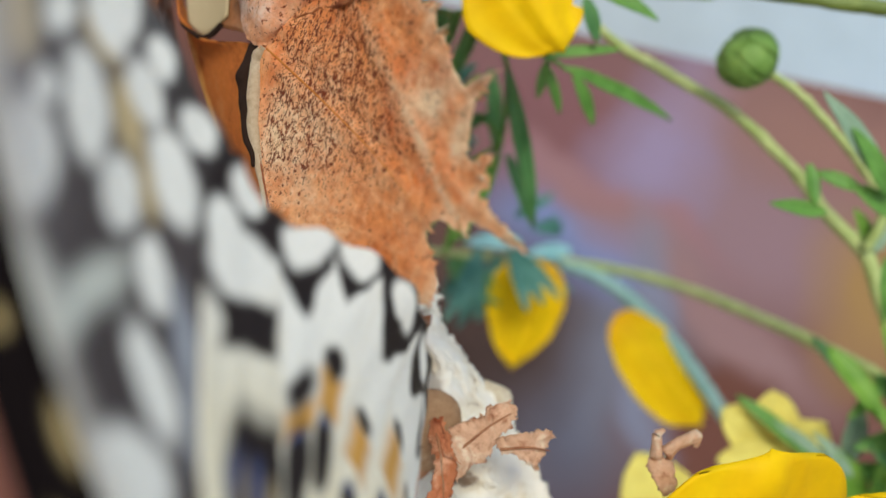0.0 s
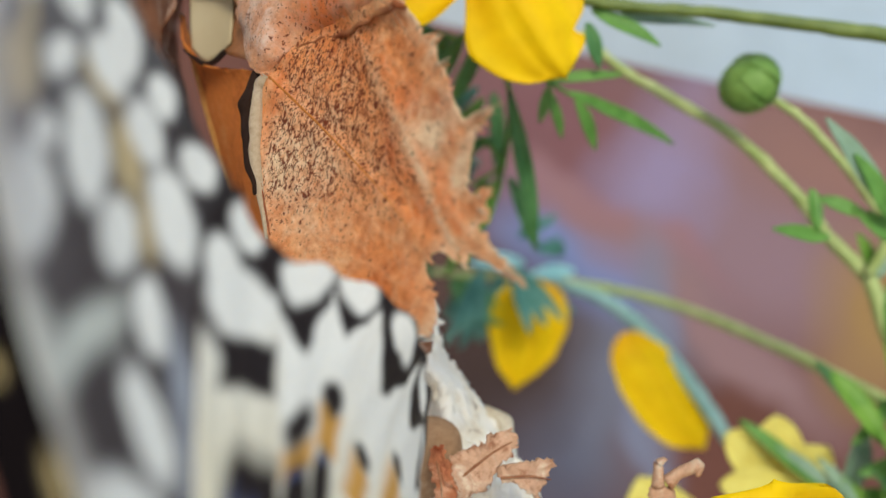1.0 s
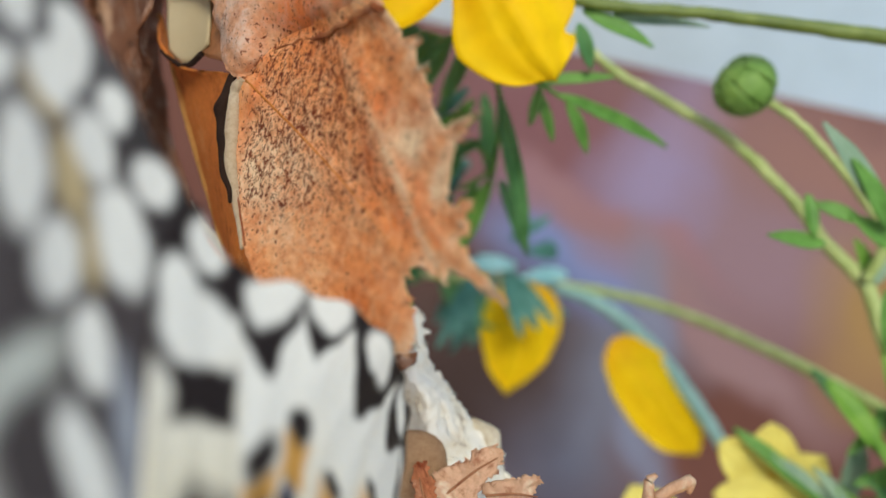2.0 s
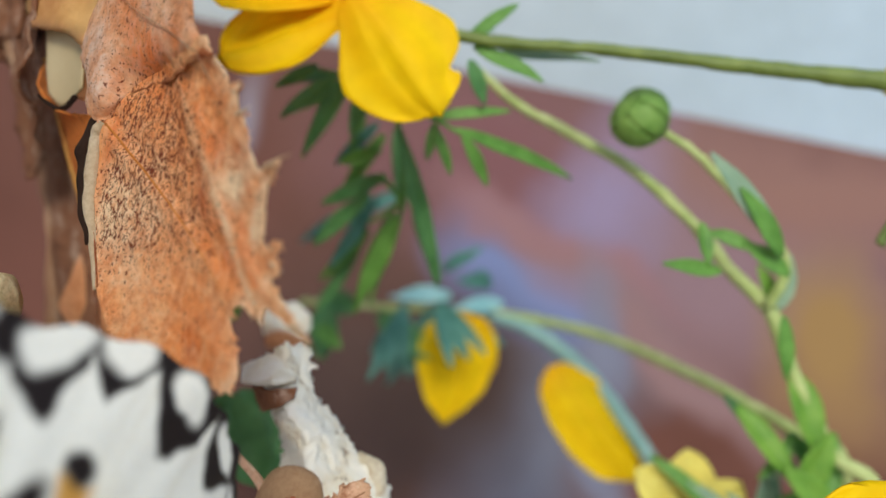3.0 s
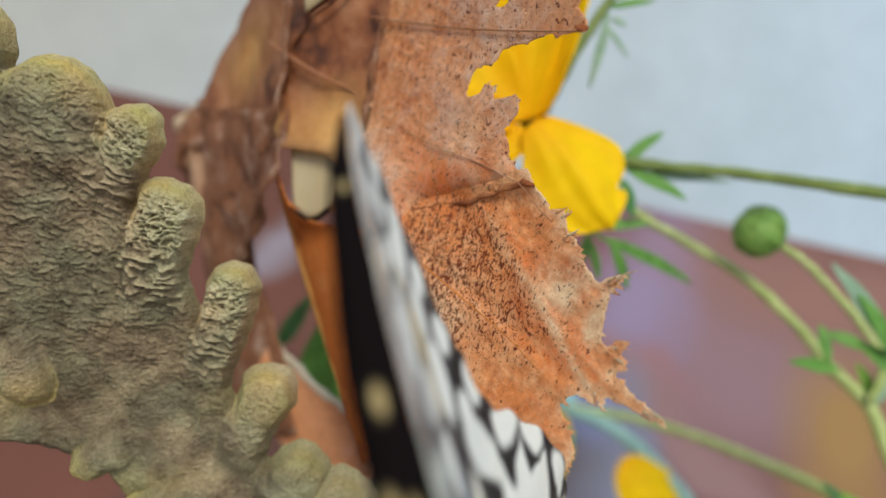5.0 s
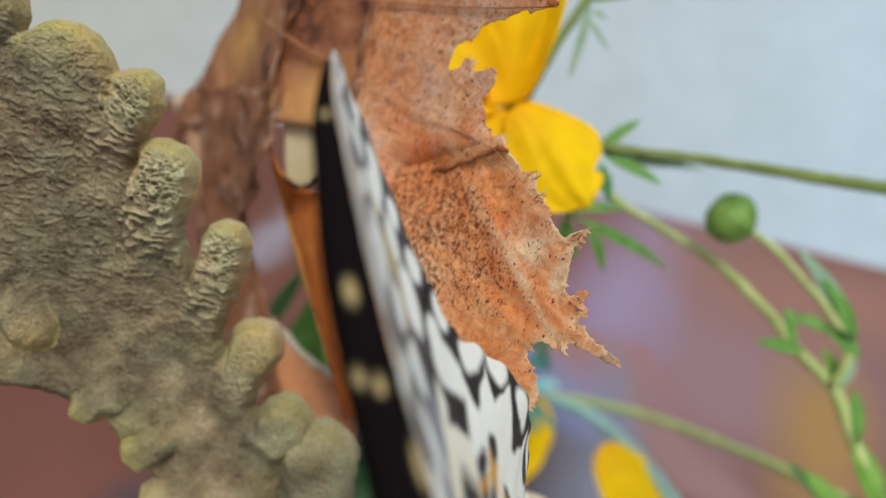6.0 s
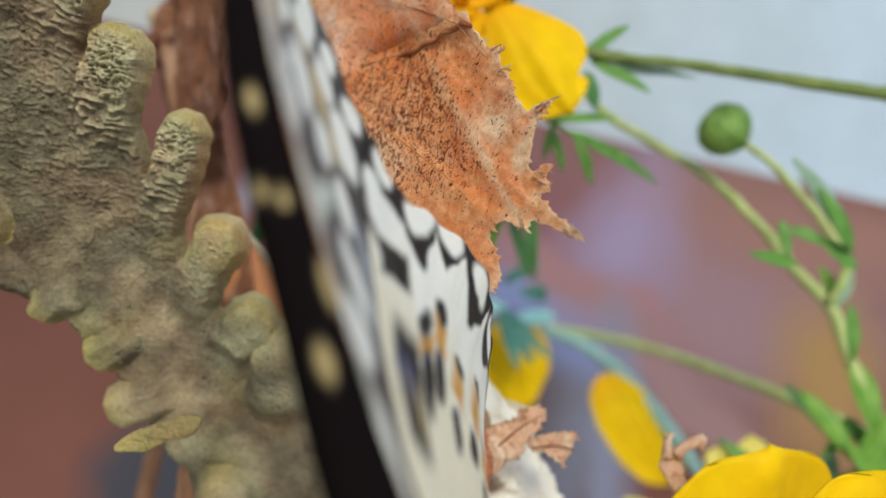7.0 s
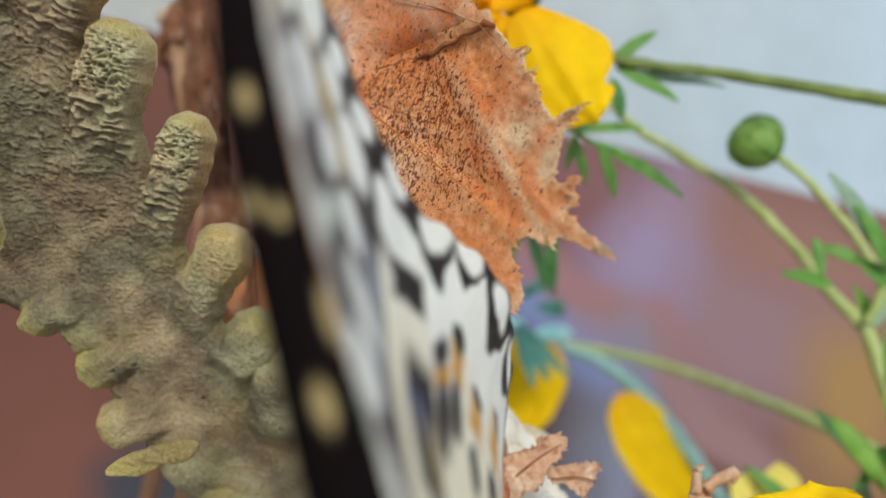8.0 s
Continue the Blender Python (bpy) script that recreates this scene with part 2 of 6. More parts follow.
def soft_patch(tree, x, z, rx, rz, turn=0.0, soft=0.55):
    """A soft-edged patch of colour on the wall, centred at x, z with half-widths rx, rz."""
    co = tree.nodes.new("ShaderNodeTexCoord").outputs["Object"]
    warp = node(tree, "ShaderNodeTexNoise", Scale=14.0, Detail=3.0)
    tree.links.new(co, warp.inputs["Vector"])
    add = mix(tree, 0.05, co, warp.outputs["Color"], "ADD")
    mp = tree.nodes.new("ShaderNodeMapping")
    mp.vector_type = "TEXTURE"
    mp.inputs["Location"].default_value = (x + 0.025, 0, z + 0.025)
    mp.inputs["Rotation"].default_value = (0, radians(turn), 0)
    mp.inputs["Scale"].default_value = (rx, 10.0, rz)
    tree.links.new(add, mp.inputs["Vector"])
    g = tree.nodes.new("ShaderNodeTexGradient")
    g.gradient_type = "SPHERICAL"
    tree.links.new(mp.outputs["Vector"], g.inputs["Vector"])
    return ramp(tree, g.outputs["Fac"], [(0.0, (0, 0, 0)), (soft, (1, 1, 1))])


def plaster_material():
    m, t, b = material("pale_blue_plaster", 0.8)
    col = ramp(t, noise_tex(t, 9, 6, 0.6), [(0.3, (0.405, 0.495, 0.585)), (0.7, (0.485, 0.592, 0.715))])
    # the darker left of the wall: its shade painted as a grey patch
    col = mix(t, soft_patch(t, -0.42, 0.42, 0.62, 0.60, 0, 0.6), col, (0.40, 0.40, 0.385))
    col = mix(t, 0.3, col, ramp(t, noise_tex(t, 60, 4), [(0.35, (0.85, 0.85, 0.85)), (0.65, (1.05, 1.05, 1.05))]), "MULTIPLY")
    t.links.new(col, b.inputs["Base Color"])
    bump(t, b, noise_tex(t, 120, 6), 0.3, 0.003)
    return m


PLASTER = plaster_material()


def dado_material():
    m, t, b = material("red_oxide_paint", 0.6)
    b.inputs["Specular IOR Level"].default_value = 0.3
    col = ramp(t, noise_tex(t, 7, 5, 0.6), [(0.3, (0.112, 0.041, 0.030)), (0.7, (0.170, 0.066, 0.050))])
    # lilac, blue and pink patches: blurred reflections on the gloss, painted into the colour
    for x, z, rx, rz, turn, c, edge in (
        (0.170, 0.250, 0.24, 0.09, 10, (0.230, 0.13, 0.135), 0.75),
        (0.050, 0.262, 0.09, 0.05, 0, (0.20, 0.085, 0.095), 0.75),
        (0.020, 0.150, 0.11, 0.12, 0, (0.092, 0.052, 0.045), 0.75),
        (0.098, 0.150, 0.055, 0.12, 12, (0.155, 0.155, 0.21), 0.75),
        (0.150, 0.243, 0.075, 0.045, 15, (0.26, 0.16, 0.19), 0.8),
        (0.082, 0.214, 0.060, 0.032, 22, (0.18, 0.22, 0.42), 0.6),
        (0.105, 0.266, 0.034, 0.066, 6, (0.28, 0.215, 0.345), 0.8),
        (0.088, 0.238, 0.075, 0.013, 15, (0.31, 0.155, 0.175), 0.7),
        (0.150, 0.196, 0.120, 0.020, 30, (0.27, 0.16, 0.17), 0.7),
        (0.128, 0.160, 0.016, 0.10, -18, (0.20, 0.21, 0.30), 0.7),
        (0.055, 0.165, 0.050, 0.060, 10, (0.060, 0.034, 0.030), 0.7),
        (0.222, 0.212, 0.040, 0.075, -35, (0.32, 0.19, 0.075), 0.7),
        (0.200, 0.285, 0.120, 0.030, 0, (0.27, 0.14, 0.12), 0.75),
        (-0.085, 0.090, 0.035, 0.055, 0, (0.05, 0.05, 0.065), 0.5),
        (-0.064, 0.255, 0.010, 0.050, 12, (0.27, 0.23, 0.28), 0.75),
    ):
        col = mix(t, soft_patch(t, x, z, rx, rz, turn, edge), col, c)
    t.links.new(col, b.inputs["Base Color"])
    bump(t, b, noise_tex(t, 90, 5), 0.25, 0.002)
    return m


DADO = dado_material()


def floor_material():
    m, t, b = material("concrete_floor", 0.7)
    col = ramp(t, noise_tex(t, 12, 6, 0.65), [(0.3, (0.22, 0.19, 0.17)), (0.7, (0.36, 0.32, 0.29))])
    t.links.new(col, b.inputs["Base Color"])
    bump(t, b, noise_tex(t, 150, 6), 0.4, 0.003)
    return m


CONCRETE = floor_material()

# ---- builders (lengths in millimetres) ----


def thing(name, base, label, category, group=""):
    """An Empty at the base of a thing that carries its parts."""
    ob = new(name)
    ob.location = Vector(base) * MM
    ob.empty_display_size = 0.01
    return tagged(ob, label, category, group)


def part(name, geo, mat, parent=None, label="", smooth=True):
    """One mesh object from (verts, faces, paint) under a thing or a part of it."""
    verts, faces, paint = geo
    verts = np.asarray(verts, float) * MM
    root = parent
    origin = Vector((0, 0, 0))
    while root is not None:
        origin += root.location
        root = root.parent
    me = bpy.data.meshes.new(name)
    me.from_pydata([tuple(v) for v in verts - np.array(origin)], [], [tuple(f) for f in faces])
    me.materials.append(mat)
    if smooth:
        me.polygons.foreach_set("use_smooth", [True] * len(me.polygons))
    if paint is not None:
        a = me.color_attributes.new("paint", "FLOAT_COLOR", "POINT")
        rgba = np.ones((len(verts), 4))
        rgba[:, :3] = np.asarray(paint, float).reshape(len(verts), -1)
        a.data.foreach_set("color", rgba.ravel())
    me.update()
    ob = new(name, me)
    if parent is not None:
        ob.parent = parent
    if label:
        ob["label"] = label
    return ob


def solid(front, normals, tris, loop_edges, thick):
    """Front and back skins of a thin sheet with a rim."""
    n = len(front)
    verts = np.vstack([front + normals * thick / 2, front - normals * thick / 2])
    faces = [tuple(f) for f in tris] + [tuple(i + n for i in reversed(f)) for f in tris]
    faces += [(b, a, a + n, b + n) for a, b in loop_edges]
    return verts, faces


def boundary(faces):
    seen = {}
    for f in faces:
        for a, b in zip(f, (*f[1:], f[0])):
            seen[(a, b)] = True
    return [e for e in seen if (e[1], e[0]) not in seen]


def wobble(p, scale, amount, seed=0.0):
    v = noise.noise_vector(Vector((p[0] * scale + seed, p[1] * scale - seed, (p[2] if len(p) > 2 else 0) * scale + 2 * seed)))
    return np.array(v) * amount


def spline(points, n):
    """n points on a smooth curve through the given ones."""
    p = np.asarray(points, float)
    k = len(p)
    if k == 2:
        return np.array([p[0] + (p[1] - p[0]) * s for s in np.linspace(0, 1, n)])
    q = np.vstack([2 * p[0] - p[1], p, 2 * p[-1] - p[-2]])
    out = []
    for s in np.linspace(0, k - 1 - 1e-9, n):
        i = int(s)
        f = s - i
        a, b, c, d = q[i], q[i + 1], q[i + 2], q[i + 3]
        out.append(0.5 * (2 * b + (c - a) * f + (2 * a - 5 * b + 4 * c - d) * f * f + (3 * b - a - 3 * c + d) * f ** 3))
    return np.array(out)


def inside(points, poly):
    x, y = points[:, 0], points[:, 1]
    ok = np.zeros(len(points), bool)
    j = len(poly) - 1
    for i in range(len(poly)):
        (xi, yi), (xj, yj) = poly[i], poly[j]
        hit = ((yi > y) != (yj > y)) & (x < (xj - xi) * (y - yi) / (yj - yi + 1e-12) + xi)
        ok ^= hit
        j = i
    return ok


def sheet(outline, surface, step, thick=0.25, ragged=0.0, fray=0.0, paint=None, seed=1.0, smooth_edge=True):
    """A thin sheet: an outline in the plan u, v, lifted by surface(u, v) -> x, y, z."""
    o = np.asarray(outline, float)
    m = len(o)
    edge = []
    for i in range(m):
        a, b, c, d = o[i - 1], o[i], o[(i + 1) % m], o[(i + 2) % m]
        k = max(2, int(np.hypot(*(c - b)) / (step * 0.9)))
        for s in range(k):
            f = s / k
            if smooth_edge:
                p = 0.5 * (2 * b + (c - a) * f + (2 * a - 5 * b + 4 * c - d) * f * f + (3 * b - a - 3 * c + d) * f ** 3)
            else:
                p = b + (c - b) * f
            if ragged:
                p = p + wobble(p, 0.5, ragged, seed)[:2] + wobble(p, 1.7, ragged * 0.7, seed + 5)[:2]
            if fray:
                t = noise.noise(Vector((p[0] * 3.6, p[1] * 3.6, seed)))
                if t > 0.12:
                    nrm = np.array([(c - b)[1], -(c - b)[0]]) / (np.hypot(*(c - b)) + 1e-9)
                    p = p + nrm * fray * (t - 0.12) * 3
            edge.append(p)
    edge = np.array(edge)
    keep = [0]
    for i in range(1, len(edge)):
        if np.hypot(*(edge[i] - edge[keep[-1]])) > step * 0.3:
            keep.append(i)
    edge = edge[keep]
    lo, hi = edge.min(0), edge.max(0)
    gx, gy = np.meshgrid(np.arange(lo[0], hi[0], step), np.arange(lo[1], hi[1], step * 0.87))
    gx[1::2] += step / 2
    grid = np.stack([gx.ravel(), gy.ravel()], 1)
    grid = grid[inside(grid, edge)]
    pts = [Vector(p) for p in edge] + [Vector(p) for p in grid]
    k = len(edge)
    from mathutils import geometry
    v2, _, tris, *_ = geometry.delaunay_2d_cdt(pts, [], [list(range(k))], 1, 1e-5)
    uv = np.array([(v[0], v[1]) for v in v2])
    used = np.zeros(len(uv), bool)
    for f in tris:
        used[list(f)] = True
    index = np.cumsum(used) - 1
    uv = uv[used]
    tris = [tuple(int(index[i]) for i in f) for f in tris]
    p = np.array([surface(u, v) for u, v in uv])
    h = 0.05
    du = np.array([surface(u + h, v) for u, v in uv]) - p
    dv = np.array([surface(u, v + h) for u, v in uv]) - p
    n = np.cross(du, dv)
    n /= np.linalg.norm(n, axis=1)[:, None] + 1e-12
    verts, faces = solid(p, n, tris, boundary(tris), thick)
    col = None
    if paint is not None:
        one = np.array([paint(u, v) for u, v in uv], float).reshape(len(uv), -1)
        col = np.vstack([one, one])
    return verts, faces, col


def patch(rows, nu=24, nv=20, thick=0.35, rough=0.0, seed=0.0, paint=None, ragged=0.0):
    """A smooth sheet through rows of control points (each row runs across the sheet)."""
    rows = [spline(r, nv) for r in rows]
    cols = [spline([r[j] for r in rows], nu) for j in range(nv)]
    g = np.array(cols).transpose(1, 0, 2)
    for i in range(nu):
        for j in range(nv):
            g[i, j] += wobble(g[i, j], 0.18, rough, seed) + wobble(g[i, j], 0.7, rough * 0.3, seed + 3)
            if ragged and (i in (0, nu - 1) or j in (0, nv - 1)):
                g[i, j] += wobble(g[i, j], 1.1, ragged, seed + 9) + wobble(g[i, j], 3.1, ragged * 0.6, seed + 13)
    p = g.reshape(-1, 3)
    quads = [(i * nv + j, i * nv + j + 1, (i + 1) * nv + j + 1, (i + 1) * nv + j) for i in range(nu - 1) for j in range(nv - 1)]
    du = np.gradient(g, axis=0).reshape(-1, 3)
    dv = np.gradient(g, axis=1).reshape(-1, 3)
    n = np.cross(dv, du)
    n /= np.linalg.norm(n, axis=1)[:, None] + 1e-12
    verts, faces = solid(p, n, quads, boundary(quads), thick)
    col = None
    if paint is not None:
        one = np.array([paint(i / (nu - 1), j / (nv - 1) * 2 - 1) for i in range(nu) for j in range(nv)], float)
        col = np.concatenate([one, one])
    return verts, faces, col


def tube(points, radii, sides=10, n=0, lumps=0.0, seed=0.0):
    """A round stalk along a smooth curve, with radii given along it."""
    n = n or max(6, 6 * len(points))
    p = spline(points, n)
    r = np.interp(np.linspace(0, 1, n), np.linspace(0, 1, len(radii)), radii)
    t = np.gradient(p, axis=0)
    t /= np.linalg.norm(t, axis=1)[:, None] + 1e-12
    up = np.array([0.31, 0.24, 0.92])
    verts, faces = [], []
    for i in range(n):
        a = np.cross(t[i], up)
        a /= np.linalg.norm(a) + 1e-12
        b = np.cross(t[i], a)
        for k in range(sides):
            w = 2 * math.pi * k / sides
            q = p[i] + (a * math.cos(w) + b * math.sin(w)) * r[i]
            if lumps:
                q = q + wobble(q, 0.35, lumps, seed)
            verts.append(q)
    for i in range(n - 1):
        for k in range(sides):
            a, b = i * sides + k, i * sides + (k + 1) % sides
            faces.append((a, b, b + sides, a + sides))
    faces.append(tuple(reversed(range(sides))))
    faces.append(tuple((n - 1) * sides + k for k in range(sides)))
    return verts, faces, None


def axes(base, tip, face):
    """Length, and unit vectors along, across and out of a blade that faces the way given."""
    base, tip = np.asarray(base, float), np.asarray(tip, float)
    d = tip - base
    length = np.linalg.norm(d)
    d = d / length
    f = np.asarray(face, float)
    side = np.cross(d, f)
    side /= np.linalg.norm(side) + 1e-12
    return base, length, d, side, np.cross(side, d)


def petal(base, tip, width, face=(0, -1, 0.2), cup=0.25, bend=0.12, ridge=0.35, notch=0.0, blunt=0.55, deep=1.2, seed=0.0, swell=0.9, notch_at=0.8, egg=None):
    """A broad petal with lengthwise folds; the paint is 1 near its base."""
    base, length, d, s, n = axes(base, tip, face)
    nu, nv = 30, 21
    g = np.zeros((nu, nv, 3))
    tone = np.zeros((nu, nv))
    for i in range(nu):
        u = i / (nu - 1)
        w = width / 2 * (max(0.0, math.sin(math.pi * min(1, 0.06 + 0.94 * u ** swell))) ** blunt) * (0.45 + 0.55 * min(1, u * 1.8)) + 0.08
        if egg:
            p, q = egg
            top = p / (p + q)
            w = width / 2 * (u / top) ** p * ((1 - u) / (1 - top)) ** q + 0.08
        for j in range(nv):
            v = j / (nv - 1) * 2 - 1
            along = length * u * (1 - 0.06 * v * v)
            out = cup * w * (v * v - 0.3) + bend * length * (u * u - u) * -1 + (ridge * math.cos(5 * v) - 0.9 * math.exp(-((v - 0.12 - 0.15 * u) / 0.10) ** 2)) * min(1, 2 * u) * (1 if u < 0.9 else (1 - u) * 10)
            torn = 1 - notch * math.exp(-((u - notch_at) / 0.05) ** 2) * max(0.0, -v)
            q = base + d * along + s * (v * w * torn) + n * out
            g[i, j] = q + wobble(q, 0.16, 0.5, seed)
            tone[i, j] = 0.6 * max(0.0, 1 - u * deep * 1.6) ** 1.5 + 0.14 * (0.5 + 0.5 * math.cos(9 * v + 3 * u))
    p = g.reshape(-1, 3)
    quads = [(i * nv + j, i * nv + j + 1, (i + 1) * nv + j + 1, (i + 1) * nv + j) for i in range(nu - 1) for j in range(nv - 1)]
    m = np.cross(np.gradient(g, axis=1).reshape(-1, 3), np.gradient(g, axis=0).reshape(-1, 3))
    m /= np.linalg.norm(m, axis=1)[:, None] + 1e-12
    verts, faces = solid(p, m, quads, boundary(quads), 0.3)
    return verts, faces, np.concatenate([tone.ravel(), tone.ravel()])[:, None].repeat(3, 1).clip(0, 1)


def blade(base, tip, width, face=(0.1, -1, 0.4), droop=0.12, fold=0.35, seed=0.0, blunt=0.8):
    """A narrow leaflet, folded along its midrib."""
    base, length, d, s, n = axes(base, tip, face)
    nu, nv = 14, 7
    g = np.zeros((nu, nv, 3))
    for i in range(nu):
        u = i / (nu - 1)
        w = width / 2 * math.sin(math.pi * (0.05 + 0.93 * u ** 0.9)) ** blunt + 0.03
        for j in range(nv):
            v = j / (nv - 1) * 2 - 1
            q = base + d * (length * u) + s * (v * w) + n * (fold * w * abs(v) + droop * length * (u - u * u))
            g[i, j] = q + wobble(q, 0.12, 0.35, seed)
    p = g.reshape(-1, 3)
    quads = [(i * nv + j, i * nv + j + 1, (i + 1) * nv + j + 1, (i + 1) * nv + j) for i in range(nu - 1) for j in range(nv - 1)]
    m = np.cross(np.gradient(g, axis=1).reshape(-1, 3), np.gradient(g, axis=0).reshape(-1, 3))
    m /= np.linalg.norm(m, axis=1)[:, None] + 1e-12
    verts, faces = solid(p, m, quads, boundary(quads), 0.25)
    return verts, faces, None


def finger(base, tip, width, thick, face=(0, -1, 0.1), nu=110, ns=64, wrinkle=0.5, blunt=0.42, seed=0.0, tone=1.0, root=0.9):
    """A thick rounded fungus lobe with wavy cross ridges; the paint is 1 at the tip."""
    base, length, d, s, n = axes(base, tip, face)
    verts, faces, paint = [], [], []
    for i in range(nu):
        u = i / (nu - 1)
        end = max(0.0, 1 - u ** (1 / blunt * 1.6)) ** 0.5 * min(1.0, 0.05 + u * 6) ** 0.5
        w = width / 2 * (root + (1 - root) * u) * end + 0.02
        h = thick / 2 * (1 - 0.35 * u) * end + 0.02
        for k in range(ns):
            a = 2 * math.pi * k / ns
            ca, sa = math.cos(a), math.sin(a)
            x = math.copysign(abs(ca) ** 0.8, ca) * w
            y = math.copysign(abs(sa) ** 0.8, sa) * h
            q = base + d * (length * u) + s * x + n * y
            warp = noise.noise(Vector((x * 0.45 + seed, length * u * 0.3, seed))) * 1.6
            fold = 1 - 3.0 * abs(noise.noise(Vector((x * 1.05 + warp * 0.5, length * u * 0.72 + warp, seed + y * 0.5))))
            zone = math.exp(-((u - 0.58) / 0.24) ** 2) * 0.9 + 0.25
            out = s * ca * 0.6 + n * sa
            q = q + out * (fold * wrinkle * 1.7 * zone * end) + wobble(q, 0.2, 0.9, seed) * end
            verts.append(q)
            paint.append(min(1.0, max(0.0, (u - 0.42) * 2.0 * tone + 0.3 * noise.noise(Vector(q) * 0.3))))
    for i in range(nu - 1):
        for k in range(ns):
            a, b = i * ns + k, i * ns + (k + 1) % ns
            faces.append((a, b, b + ns, a + ns))
    faces.append(tuple(reversed(range(ns))))
    faces.append(tuple((nu - 1) * ns + k for k in range(ns)))
    tip = np.array(paint)[:, None]
    return verts, faces, np.hstack([0.35 + tip * 0.6, tip * 0.15, (1 - tip) * 0.2])


def polygon_distance(x, z, poly):
    """Signed distance to a closed outline, negative inside."""
    p = np.asarray(poly, float)
    best = np.full(x.shape, 1e9)
    ok = np.zeros(x.shape, bool)
    for i in range(len(p)):
        a, b = p[i - 1], p[i]
        d = b - a
        t = np.clip(((x - a[0]) * d[0] + (z - a[1]) * d[1]) / (d @ d + 1e-12), 0, 1)
        best = np.minimum(best, np.hypot(x - a[0] - t * d[0], z - a[1] - t * d[1]))
        ok ^= ((a[1] > z) != (b[1] > z)) & (x < d[0] * (z - a[1]) / (d[1] + 1e-12) + a[0])
    return np.where(ok, -best, best)


def smooth_min(a, b, k):
    h = np.clip(0.5 + 0.5 * (b - a) / k, 0, 1)
    return b * (1 - h) + a * h - k * h * (1 - h)


def frond(core, lobes, depth, thick, step=0.155, seed=3.0):
    """A lobed crust: core outline and flat lobes (x, z of base and tip, width, height, wrinkling) grown together.
    depth(x, z) is the middle plane; the lobes rise out of it and carry wavy shelves, with a smooth rim.
    The paint says where it is ochre (red), pale and fuzzy or highlit on shelf tops (green) and brown, with the shade of
    pits and gaps (blue)."""
    core = np.asarray(core, float)
    pts = np.vstack([core, [l[0] for l in lobes], [l[1] for l in lobes]])
    lo, hi = pts.min(0) - 6, pts.max(0) + 6
    gx, gz = np.meshgrid(np.arange(lo[0], hi[0], step), np.arange(lo[1], hi[1], step))

    def field(x, z):
        wx = 0.30 * np.sin(x * 0.7 + 1.3 * np.sin(z * 0.45)) + 0.10 * np.sin(z * 2.1 + x * 1.1)
        wz = 0.30 * np.sin(z * 0.6 + 1.1 * np.sin(x * 0.5)) + 0.10 * np.sin(x * 2.3 - z)
        x, z = x + wx, z + wz
        d = polygon_distance(x, z, core)
        crown = np.clip(-d / 1.7, 0, 1) ** 0.6 * thick * 0.5
        tip = np.zeros(x.shape)
        fold = np.zeros(x.shape)
        flake = np.zeros(x.shape)
        across = x.copy()
        along = z.copy()
        for n, (base, end, w, h, wrinkled) in enumerate(lobes):
            base, end = np.asarray(base, float), np.asarray(end, float)
            a = end - base
            size = np.hypot(*a)
            a = a / size
            r = w / 2
            u = (x - base[0]) * a[0] + (z - base[1]) * a[1]
            v = -(x - base[0]) * a[1] + (z - base[1]) * a[0]
            t = np.clip(u, 0, size - r)
            rr = r * (0.90 + 0.10 * t / size)
            e = np.hypot(u - t, v) - rr
            d = smooth_min(d, e, 0.5)
            rise = np.clip(t / (size - r + 1e-9), 0, 1)
            round_off = np.clip(1 - np.clip(1 + e / rr, 0, 1) ** 3.2, 0, 1) ** 0.6
            blend = np.clip((rise - 0.12) / 0.5, 0, 1)
            blend = blend * blend * (3 - 2 * blend)
            inside_lobe = e < 0.15
            own = 1.4 * h * round_off * (0.25 + 0.75 * blend)
            crown = np.where(inside_lobe, -smooth_min(-crown, -own, 0.5), crown)
            k = u / size
            tip = np.where(inside_lobe, np.maximum(tip * 0.5, np.clip((k - 0.5) * 2.2, 0, 1)), tip)
            zone = np.clip((k - 0.30) / 0.2, 0, 1) * np.clip((0.97 - k) / 0.14, 0, 1) * wrinkled
            fold = np.where(inside_lobe, np.maximum(fold, zone), fold)
            flake = np.where(inside_lobe, np.clip((k - 0.60) / 0.15, 0, 1), flake)
            across = np.where(inside_lobe & (blend > 0), v + 40 * n, across)
            along = np.where(inside_lobe & (blend > 0), u, along)
        return d, crown, tip, fold, flake, across, along

    d = field(gx, gz)[0]
    keep = d < 0
    cell = keep[:-1, :-1] | keep[1:, :-1] | keep[:-1, 1:] | keep[1:, 1:]
    need = np.zeros(d.shape, bool)
    for a in (slice(None, -1), slice(1, None)):
        for c in (slice(None, -1), slice(1, None)):
            need[a, c] |= cell
    index = -np.ones(d.shape, int)
    index[need] = np.arange(need.sum())
    x, z = gx[need].copy(), gz[need].copy()
    out = ~keep[need]
    for _ in range(4):
        e = 0.05
        f = field(x[out], z[out])[0]
        fx = (field(x[out] + e, z[out])[0] - f) / e
        fz = (field(x[out], z[out] + e)[0] - f) / e
        g = fx * fx + fz * fz + 1e-6
        x[out] -= np.clip(f * fx / g, -step, step)
        z[out] -= np.clip(f * fz / g, -step, step)
    d, crown, tip, fold, flake, across, along = field(x, z)
    rim = np.clip(-d / 1.2, 0, 1) ** 0.5
    lip = np.clip((-d - 0.35) / 0.6, 0, 1)
    y0 = np.array([depth(p, q) for p, q in zip(x, z)])
    relief = np.zeros(len(x))
    tone = np.zeros((len(x), 3))

